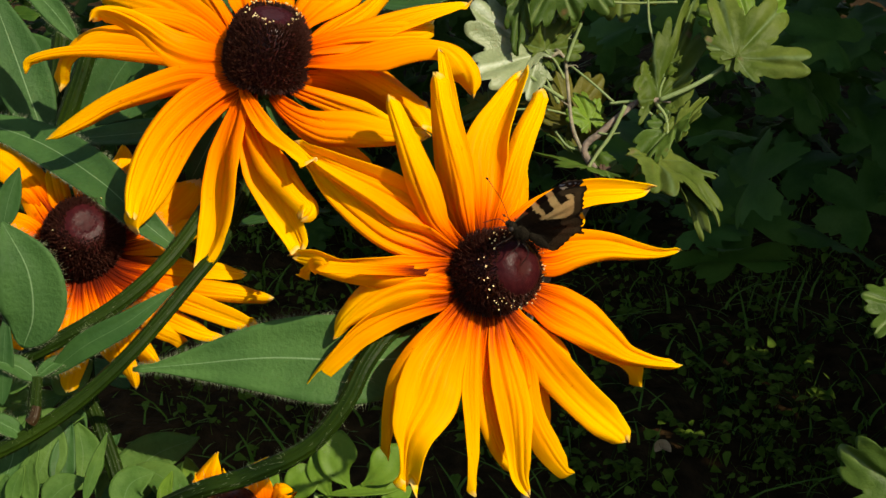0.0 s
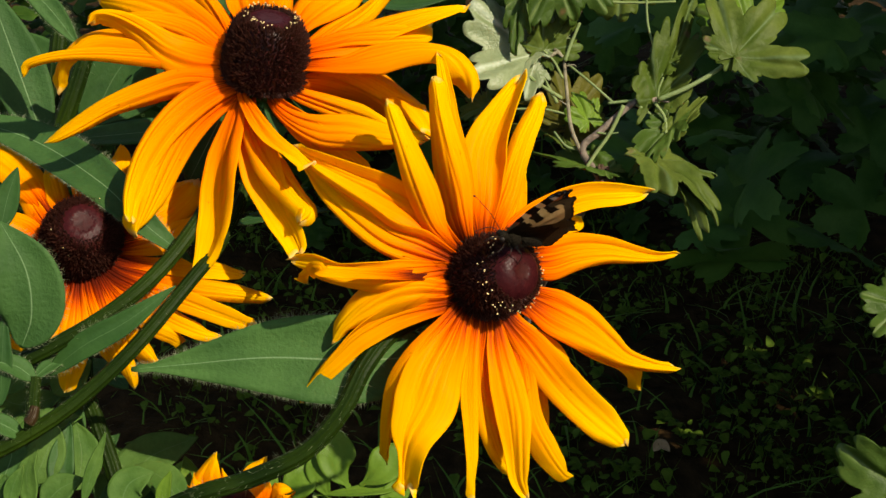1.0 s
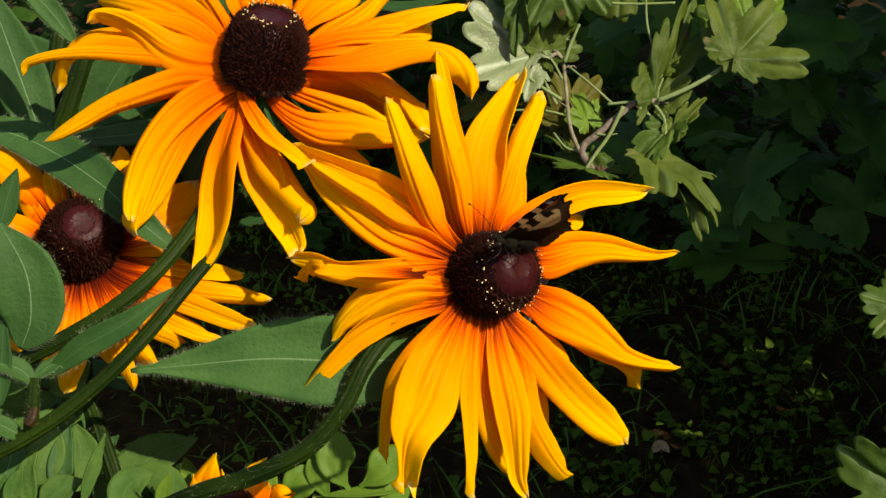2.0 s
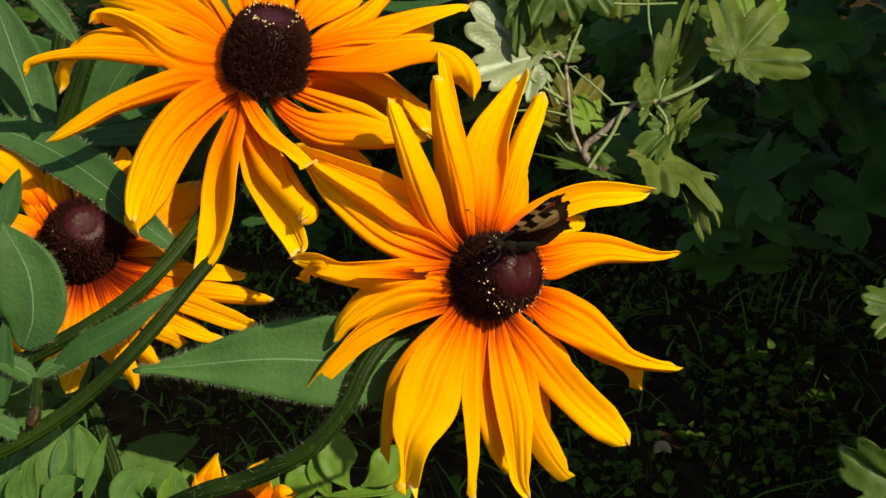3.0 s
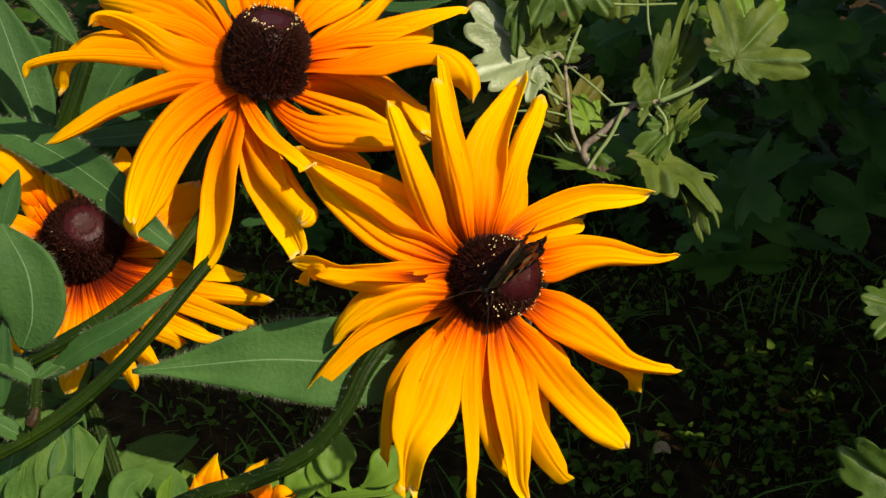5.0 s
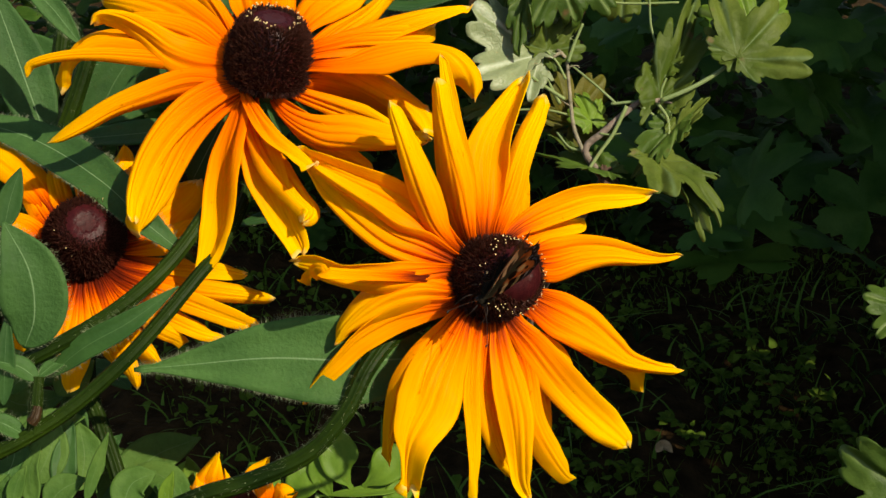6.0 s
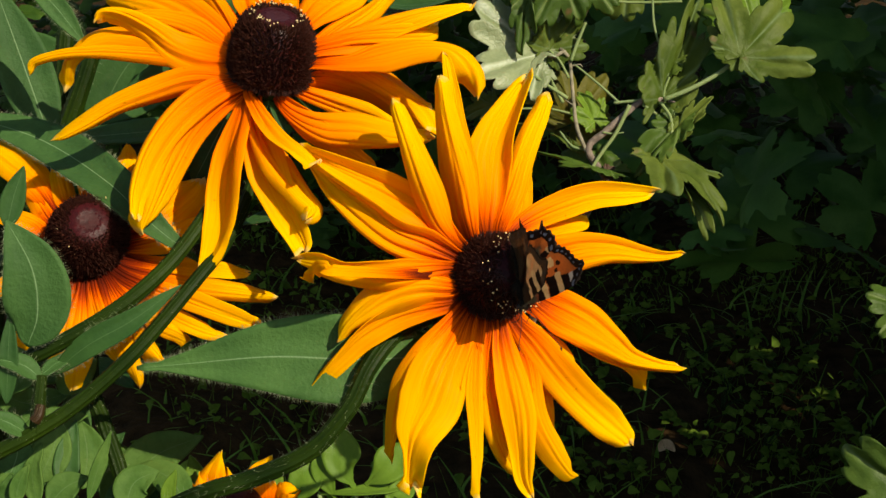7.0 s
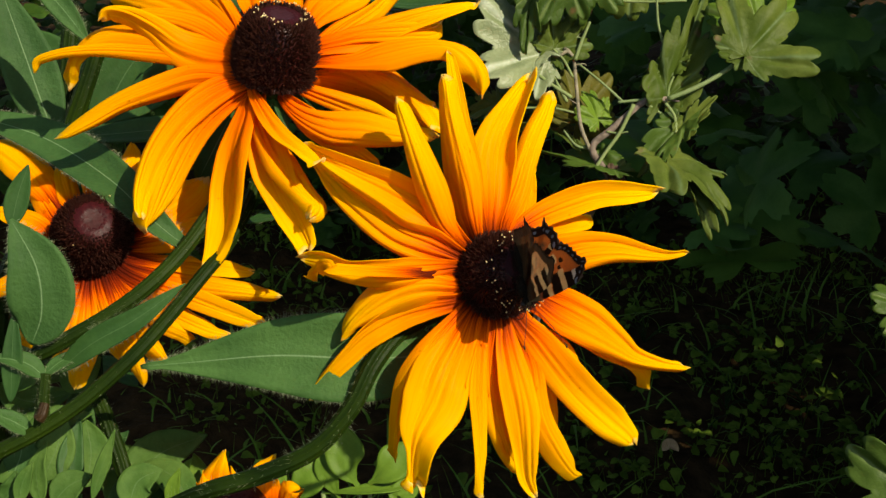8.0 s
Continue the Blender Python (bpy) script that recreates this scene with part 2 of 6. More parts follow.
def blade(name, points, width, hint, material, parent, label="", profile=None, roll=0.0, twist=0.0, cup=0.12, pleat=0.03,
          wave=0.0, n_long=26, n_wide=11, thick=0.00025, seed=0, notch=0.0, crease=0.0, roll_rim=0.0):
    """A thin petal or leaf along a curve, with cupping, pleats and a wavy rim."""
    rnd = random.Random(seed)
    ph1, ph2 = rnd.uniform(0, 6.28), rnd.uniform(0, 6.28)
    side_sign = rnd.choice((-1, 1))
    fold, seam, curl = rnd.uniform(-0.10, 0.30), rnd.uniform(-0.4, 0.4), rnd.uniform(0, 1.6)
    g1, g2, swell = rnd.uniform(-0.45, -0.15), rnd.uniform(0.15, 0.5), rnd.uniform(0.04, 0.10)
    hem = rnd.uniform(-0.05, 0.22)
    path = spline(points, n_long)
    fr = frames(path, hint)
    verts, uvs = [], []
    length = sum((a - b).length for a, b in zip(path, path[1:]))
    for i, (q, (tan, nor, side)) in enumerate(zip(path, fr)):
        u = i / (n_long - 1)
        a = radians(roll + twist * u)
        s, nn = side * math.cos(a) + nor * math.sin(a), nor * math.cos(a) - side * math.sin(a)
        w = profile(u) * width / 2
        for j in range(n_wide):
            v = 2 * j / (n_wide - 1) - 1
            up = -cup * v * v * w * 2 * (0.4 + 0.6 * u) + pleat * width * math.cos(v * 7.5) * math.sin(math.pi * min(u * 1.1, 1))
            up += wave * width * math.sin(u * 11 + ph1 + (2.2 if v > 0 else 0)) * abs(v) ** 2 * u
            up += wave * 0.4 * width * math.sin(u * 23 + ph2 + v * 3) * abs(v) * u
            if crease:
                drift = 1.3 * u + ph1
                groove = math.exp(-((v - g1 - 0.1 * math.sin(3 * u + ph1)) / 0.13) ** 2) + 0.8 * math.exp(-((v - g2 + 0.1 * math.sin(4 * u + ph2)) / 0.11) ** 2)
                groove += 0.6 * math.exp(-((v - 0.5 * (g1 + g2) - 0.08 * math.sin(5 * u + ph2)) / 0.08) ** 2)
                up -= crease * width * 0.75 * groove * min(1, 3 * u) * (1.1 - 0.6 * u)
                up -= hem * width * abs(v) ** 4 * min(1, 2 * u)
                up += crease * width * 0.75 * math.sin(v * 2.6 + drift * 1.5) * min(1, 2 * u)
                up += swell * width * math.sin(u * 7.5 + ph2 + v * 0.9) * min(1, 2 * u)
                rim = max(0, v * side_sign - 0.35)
                up += roll_rim * width * rim * rim * 1.6 * min(1, 2 * u)
                up -= fold * width * abs(v - seam) * profile(u) * min(1, 2.5 * u)
                up -= (0.9 + curl) * width * v * v * profile(u) * max(0, u - 0.8)
            back = notch * width * (math.cos(v * 6.0) - 1) * u ** 8
            verts.append(q + s * (v * w) + nn * up + tan * back)
            uvs.append((u, v * 0.5 + 0.5))
    faces = []
    for i in range(n_long - 1):
        for j in range(n_wide - 1):
            k = i * n_wide + j
            faces.append((k, k + 1, k + n_wide + 1, k + n_wide))
    ob = mesh_object(name, verts, faces, material, parent, label, uvs)
    if thick:
        so = ob.modifiers.new("thickness", "SOLIDIFY")
        so.thickness, so.offset = thick, 0
    return ob


def smooth_widths(points, widths):
    """The width along a petal, eased between its stations."""
    pts = [Vector(q) for q in points]
    at = [0.0]
    for a, b in zip(pts, pts[1:]):
        at.append(at[-1] + (b - a).length)
    at = np.array(at) / at[-1]
    fine = np.interp(np.linspace(0, 1, 121), at, np.array(widths))
    k = np.hanning(15)
    fine = np.convolve(np.pad(fine, 7, "edge"), k / k.sum(), "valid")
    top = float(fine.max())
    return lambda u: float(np.interp(u, np.linspace(0, 1, 121), fine)) / top * math.sqrt(max(0.02, 1 - (max(0.0, u - 0.945) / 0.056) ** 2)), top


def shaped_petal(flower, base, stations, widths, hint, roll=0.0, twist=0.0, cup=0.05, material=None, seed=0, crease=1.0):
    """A petal through its stations, from the flower's base, with its width at each."""
    pts = [Vector(q) for q in stations]
    first = Vector(base) + (pts[0] - Vector(base)) * 0.35
    widths = list(widths[:-1]) + [max(widths[-1] * 1.3, 0.42 * widths[-2])]
    plain_width, top = smooth_widths([first] + pts, [widths[0] * 1.1] + [widths[0] * 1.25] + list(widths[1:]))
    r = random.Random(seed)
    flare = 0.0012 * r.uniform(-0.2, 1.0) / top

    def profile(u):
        return plain_width(u) + max(flare, 0) * math.exp(-((u - 0.965) / 0.022) ** 2)

    return blade("petal", [first] + pts, top, hint, material or PETAL, flower, "", profile, roll + r.uniform(-6, 6), twist + r.uniform(-16, 16), cup + r.uniform(-0.10, 0.24),
                 0.006 * r.uniform(0.3, 1.1), 0.03, 60, 33, 0.00022, seed, random.Random(seed + 9000).uniform(0.02, 0.10), crease * r.uniform(0.07, 0.15), r.uniform(-0.4, 0.5))


def petal(flower, points, width, hint, roll=0.0, twist=0.0, cup=0.10, pleat=0.038, wave=0.05, peak=0.52, tip=0.12, material=None, seed=0):
    return blade("petal", points, width, hint, material or PETAL, flower, "", lambda u: petal_width(u, peak, tip),
                 roll + random.Random(seed + 500).uniform(-10, 10), twist + random.Random(seed + 900).uniform(-25, 25), cup + random.Random(seed).uniform(-0.12, 0.2), pleat * random.Random(seed + 77).uniform(0.4, 1.1), wave, 36, 23, 0.00022, seed, 0.05,
                 random.Random(seed + 31).uniform(0.035, 0.085), random.Random(seed + 13).uniform(-0.5, 0.7))


def leaf_width(u, peak, stalk):
    if u <= 0 or u >= 1:
        return 0.04
    return max(math.sin(math.pi * u ** peak) ** 0.85, stalk * (1 - u))


def hairs(name, spots, material, parent, thickness=0.000028):
    """Bristles: each from a foot, along a way with its length."""
    verts, faces = [], []
    for foot, way in spots:
        a = way.orthogonal().normalized() * thickness
        b = way.cross(a).normalized() * thickness
        k = len(verts)
        verts += [foot + a, foot - a * 0.5 + b * 0.87, foot - a * 0.5 - b * 0.87, foot + way]
        faces += [(k, k + 1, k + 3), (k + 1, k + 2, k + 3), (k + 2, k, k + 3)]
    return tagged(mesh_object(name, verts, faces, material, parent), kind="stuff")


def lance_leaf(points, width, hint, material, parent, label="", roll=0.0, twist=0.0, cup=-0.12, peak=0.8, stalk=0.1, wave=0.02, hairy=0, seed=0, name="leaf"):
    ob = blade(name, points, width, hint, material, parent, label, lambda u: leaf_width(u, peak, stalk), roll, twist, cup, 0.012, wave, 34, 13, 0.0004, seed)
    if hairy:
        rnd = random.Random(seed)
        base = Vector(root_of(parent).location)
        co = [v.co + base for v in ob.data.vertices]
        spots = []
        for k in range(hairy):
            i = rnd.random() * 32
            i0, f = int(i), i - int(i)
            for edge, inner in ((0, 1), (12, 11)):
                foot = co[i0 * 13 + edge].lerp(co[(i0 + 1) * 13 + edge], f)
                out = (co[i0 * 13 + edge] - co[i0 * 13 + inner])
                out = out.normalized() + Vector((rnd.uniform(-1, 1), rnd.uniform(-1, 1), rnd.uniform(-1, 1))) * 0.35
                spots.append((foot, out.normalized() * rnd.uniform(0.0007, 0.0019)))
        hairs("leaf_hair", spots, HAIR, ob)
    return ob


def stem(points, r0, r1, material, parent, label="", hairy=0, hair_len=0.0022, seed=0, name="stem", ribs=9, depth=0.08, n=48):
    path = spline(points, n)
    fr = frames(path, (0.3, -0.5, 0.8))
    verts, uvs, faces = [], [], []
    m = 54 if r0 > 0.001 and depth > 0.05 else 14
    for i, (q, (tan, nor, side)) in enumerate(zip(path, fr)):
        u = i / (n - 1)
        r = r0 + (r1 - r0) * u
        for j in range(m):
            a = 2 * math.pi * j / m
            rr = r * (1 + depth * (1 - abs(math.sin(ribs * a / 2)) * 2))
            verts.append(q + (nor * math.cos(a) + side * math.sin(a)) * rr)
            uvs.append((u, 0.0))
    for i in range(n - 1):
        for j in range(m):
            faces.append((i * m + j, i * m + (j + 1) % m, (i + 1) * m + (j + 1) % m, (i + 1) * m + j))
    faces.append(tuple(range(m))[::-1])
    faces.append(tuple((n - 1) * m + j for j in range(m)))
    ob = mesh_object(name, verts, faces, material, parent, label, uvs)
    if hairy:
        rnd = random.Random(seed)
        spots = []
        for k in range(hairy):
            u = rnd.random()
            i = min(int(u * (n - 1)), n - 2)
            q = path[i].lerp(path[i + 1], u * (n - 1) - i)
            tan, nor, side = fr[i]
            a = rnd.uniform(0, 6.283)
            out = nor * math.cos(a) + side * math.sin(a)
            way = (out + tan * rnd.uniform(-0.3, 0.5)).normalized()
            spots.append((q + out * (r0 + (r1 - r0) * u) * 0.97, way * hair_len * rnd.uniform(0.4, 1.1)))
        hairs("stem_hair", spots, HAIR, ob)
    return ob


def cone_profile(phi, radius, height, square):
    """Radius and height on the dome; phi from -0.35 (the underside) to pi/2 (the top)."""
    if phi < 0:
        return radius * (1 + phi * 0.55), radius * phi * 0.55
    return radius * math.cos(phi) ** square, height * (math.sin(phi) ** 1.05 - 0.035 * math.exp(-((math.pi / 2 - phi) / 0.05) ** 2))


def flower_cone(flower, base, axis, radius, height, square, spiky, ring, seed, count=760):
    """The dark dome with its spiral of florets. spiky: the share of the dome whose florets are open; ring: where pollen shows."""
    rnd = random.Random(seed)
    axis, base = Vector(axis).normalized(), Vector(base)
    ex = axis.orthogonal().normalized()
    ey = axis.cross(ex)

    def place(s, a):
        phi = -0.35 + (math.pi / 2 + 0.35) * s
        r, z = cone_profile(phi, radius, height, square)
        r2, z2 = cone_profile(min(phi + 0.02, math.pi / 2), radius, height, square)
        radial = ex * math.cos(a) + ey * math.sin(a)
        p = base + radial * r + axis * z
        tan = (radial * (r2 - r) + axis * (z2 - z))
        tan = tan.normalized() if tan.length > 1e-9 else -radial
        nor = (radial * tan.dot(axis) - axis * tan.dot(radial)).normalized()
        return p, nor, tan

    rings, m = 28, 40
    verts, faces = [], []
    for i in range(rings):
        for j in range(m):
            verts.append(place(i / rings, 2 * math.pi * j / m)[0])
    verts.append(base + axis * height * 0.965)
    top = len(verts) - 1
    for i in range(rings - 1):
        for j in range(m):
            faces.append((i * m + j, i * m + (j + 1) % m, (i + 1) * m + (j + 1) % m, (i + 1) * m + j))
    for j in range(m):
        faces.append(((rings - 1) * m + j, (rings - 1) * m + (j + 1) % m, top))
    dome = mesh_object("cone", verts, faces, CONE, flower, "dark brown domed flower centre")
    # spiral of florets, spaced by area
    area, acc = [], 0.0
    for i in range(200):
        s = (i + 0.5) / 200
        phi = -0.35 + (math.pi / 2 + 0.35) * s
        acc += max(cone_profile(phi, radius, height, square)[0], 0.0002)
        area.append(acc)
    area = np.array(area) / acc
    sv, sf, bv, bf, pv, pf = [], [], [], [], [], []
    for k in range(count):
        s = float(np.interp((k + 0.5) / count, area, np.linspace(0, 1, 200)))
        a = k * 2.399963
        p, nor, tan = place(min(s, 0.995), a)
        if s < spiky:
            for rep in range(2):
                a2 = a + rnd.uniform(-0.05, 0.05)
                p, nor, tan = place(min(max(s + rnd.uniform(-0.012, 0.012), 0.0), 0.99), a2)
                way = (nor + tan * rnd.uniform(0.1, 0.7) + Vector((rnd.uniform(-1, 1), rnd.uniform(-1, 1), rnd.uniform(-1, 1))) * 0.25).normalized()
                h = radius * rnd.uniform(0.10, 0.21) * (1.0 if s < ring[1] else 0.5)
                e1 = way.orthogonal().normalized() * radius * 0.016
                e2 = way.cross(e1)
                q = len(sv)
                mid = p + way * h * 0.55
                sv += [p + e1 * 1.2, p + e2 * 1.2, p - e1 * 1.2, p - e2 * 1.2, mid + e1, mid + e2, mid - e1, mid - e2, p + way * h + tan * h * 0.15]
                for c in range(4):
                    sf += [(q + c, q + (c + 1) % 4, q + 4 + (c + 1) % 4, q + 4 + c), (q + 4 + c, q + 4 + (c + 1) % 4, q + 8)]
                if ring[0] < s < ring[1] and rnd.random() < ring[2]:
                    c0, r0 = p + way * h, radius * rnd.uniform(0.014, 0.030)
                    q = len(pv)
                    pv += [c0 + way * r0, c0 + e1.normalized() * r0, c0 + e2.normalized() * r0, c0 - e1.normalized() * r0, c0 - e2.normalized() * r0, c0 - way * r0]
                    for c in range(4):
                        pf += [(q, q + 1 + c, q + 1 + (c + 1) % 4), (q + 5, q + 1 + (c + 1) % 4, q + 1 + c)]
        else:
            r = radius * 0.05
            e1 = tan * r
            e2 = nor.cross(tan) * r
            q = len(bv)
            tip = p + nor * r * 0.05
            bv += [p + e1, p + e2, p - e1, p - e2, tip + e1 * 0.4, tip + e2 * 0.4, tip - e1 * 0.4, tip - e2 * 0.4]
            for c in range(4):
                bf.append((q + c, q + (c + 1) % 4, q + 4 + (c + 1) % 4, q + 4 + c))
            bf.append((q + 4, q + 5, q + 6, q + 7))
    if sv:
        tagged(mesh_object("open_floret", sv, sf, FLORET, dome, "bristly dark brown open florets", smooth=False), kind="stuff")
    if bv:
        tagged(mesh_object("closed_floret", bv, bf, CONE_TOP, dome, "plum-brown closed florets", smooth=True), kind="stuff")
    if pv:
        tagged(mesh_object("pollen", pv, pf, POLLEN, dome, "yellow pollen grains", smooth=False), kind="stuff")
    return dome


def sepals(flower, base, axis, count, length, seed):
    rnd = random.Random(seed)
    axis, base = Vector(axis).normalized(), Vector(base)
    ex = axis.orthogonal().normalized()
    ey = axis.cross(ex)
    for k in range(count):
        a = 2 * math.pi * k / count + rnd.uniform(-0.1, 0.1)
        rad = ex * math.cos(a) + ey * math.sin(a)
        p = base - axis * 0.004
        lance_leaf([p + rad * 0.002, p + rad * length * 0.55 - axis * 0.002, p + rad * length - axis * 0.007], 0.005, axis, LEAF_DARK, flower, seed=seed + k, name="sepal", peak=0.7)
    bm = bmesh.new()
    bmesh.ops.create_uvsphere(bm, u_segments=16, v_segments=10, radius=0.0065)
    bmesh.ops.scale(bm, verts=bm.verts, vec=(1, 1, 0.6))
    bmesh.ops.transform(bm, verts=bm.verts, matrix=Matrix.Translation(base - axis * 0.0045) @ axis.to_track_quat("Z", "Y").to_matrix().to_4x4())
    part("receptacle", bm, STEM, flower, "green hairy flower base")


def lobed_points(size, fold, droop, seed, lobes=((0, 1.0, 27), (58, 0.90, 24), (-58, 0.90, 24), (112, 0.58, 26), (-112, 0.58, 26)), teeth=26, rings=7, m=130, crinkle=0.0, core=0.34):
    """A palmate leaf from its stalk, along +y in the plane z = 0, folded at the midrib."""
    rnd = random.Random(seed)
    ph = [rnd.uniform(-4, 4) for _ in lobes]
    amp = [rnd.uniform(0.9, 1.08) for _ in lobes]
    p1 = rnd.uniform(0, 6.28)
    verts, uvs = [(0, 0, 0)], [(0.0, 0.0)]
    for i in range(1, rings + 1):
        for j in range(m + 1):
            th = -150 + 300 * j / m
            best = 0
            for (c, a, s), dph, k in zip(lobes, ph, amp):
                best = max(best, a * k * math.exp(-abs((th - c - dph) / s) ** 3.2 * 0.75))
            notch = (1 - abs(math.sin(math.radians(th * teeth * 0.52) + p1))) ** 1.5
            r = size * (core + (1 - core) * best) * (1 - 0.17 * (i / rings) ** 4 * notch)
            r *= i / rings
            x, y = r * math.sin(math.radians(th)), r * math.cos(math.radians(th))
            z = abs(x) * math.tan(radians(fold)) - droop * (r / size) ** 2 * size
            z += 0.11 * size * (r / size) * math.sin(math.radians(th) * 5 + p1) * (r / size)
            z += 0.035 * size * (r / size) * math.cos(math.radians(th) * 6.2)
            z -= 0.10 * size * max(0, r / size - 0.55) * (1 + math.sin(math.radians(th) * 2.5 + p1 * 3))
            if crinkle:
                q = r / size
                for c, dph in zip((0, 58, -58, 112, -112), ph):
                    off = math.radians(th - c - dph) * q
                    z -= 0.045 * size * math.exp(-(off / 0.05) ** 2) * min(1, 3 * q)
                z += crinkle * size * (0.045 * noise.noise((x / size * 7, y / size * 7, p1)) + 0.09 * noise.noise((x / size * 2.6, y / size * 2.6, p1 + 5)))
                z -= crinkle * 0.16 * size * max(0, q - 0.6) ** 2 * (1 + 2 * noise.noise((th * 0.03, p1, 0)))
            verts.append((x, y, z))
            uvs.append((i / rings, j / m))
    faces = [(0, 1 + j + 1, 1 + j) for j in range(m)]
    for i in range(rings - 1):
        for j in range(m):
            k = 1 + i * (m + 1) + j
            faces.append((k, k + 1, k + m + 2, k + m + 1))
    return verts, faces, uvs


def lobed_leaf(base, tip, normal, material, parent, label="", fold=8, droop=0.15, seed=0, wide=1.0, name="leaf", **kw):
    base, tip = Vector(base), Vector(tip)
    y = (tip - base)
    size = y.length
    y.normalize()
    z = Vector(normal)
    z = (z - y * z.dot(y)).normalized()
    x = y.cross(z)
    if kw.get("crinkle"):
        kw.update(rings=12, teeth=19, m=190)
    v, f, uv = lobed_points(size, fold, droop, seed, **kw)
    ob = mesh_object(name, [base + x * a * wide + y * b + z * c for a, b, c in v], f, material, parent, label, uv)
    so = ob.modifiers.new("thickness", "SOLIDIFY")
    so.thickness, so.offset = 0.0003, 0
    return ob


VIEW = Vector((0.0000, -0.9063, 0.4226))

# ---- the ground ----
def ground_sheet():
    n = 120
    verts, faces = [], []
    for i in range(n + 1):
        for j in range(n + 1):
            a, b = (i / n) * 2 - 1, (j / n) * 2 - 1
            x, y = math.copysign(abs(a) ** 5 * 600 + abs(a) * 2.5, a), math.copysign(abs(b) ** 5 * 600 + abs(b) * 2.5, b) + 1
            near = max(0, 1 - (abs(x) + abs(y - 1)) / 6)
            z = near * (0.03 * noise.noise((x * 4, y * 4, 0)) + 0.015 * noise.noise((x * 15, y * 15, 3)))
            verts.append((x, y, z))
    for i in range(n):
        for j in range(n):
            k = i * (n + 1) + j
            faces.append((k, k + n + 1, k + n + 2, k + 1))
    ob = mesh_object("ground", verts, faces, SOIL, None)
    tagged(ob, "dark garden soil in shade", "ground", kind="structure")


ground_sheet()


# ---- flower in front, with the butterfly on it ----
AX2 = Vector((0.5599, -0.6923, 0.4552))
FACE2 = (AX2 * 0.5 + VIEW * 0.5).normalized()
front_flower = thing("coneflower", (0.0100, -0.0031, 0.6139), "golden-orange coneflower with long drooping petals and dark centre", "flower", "coneflowers")


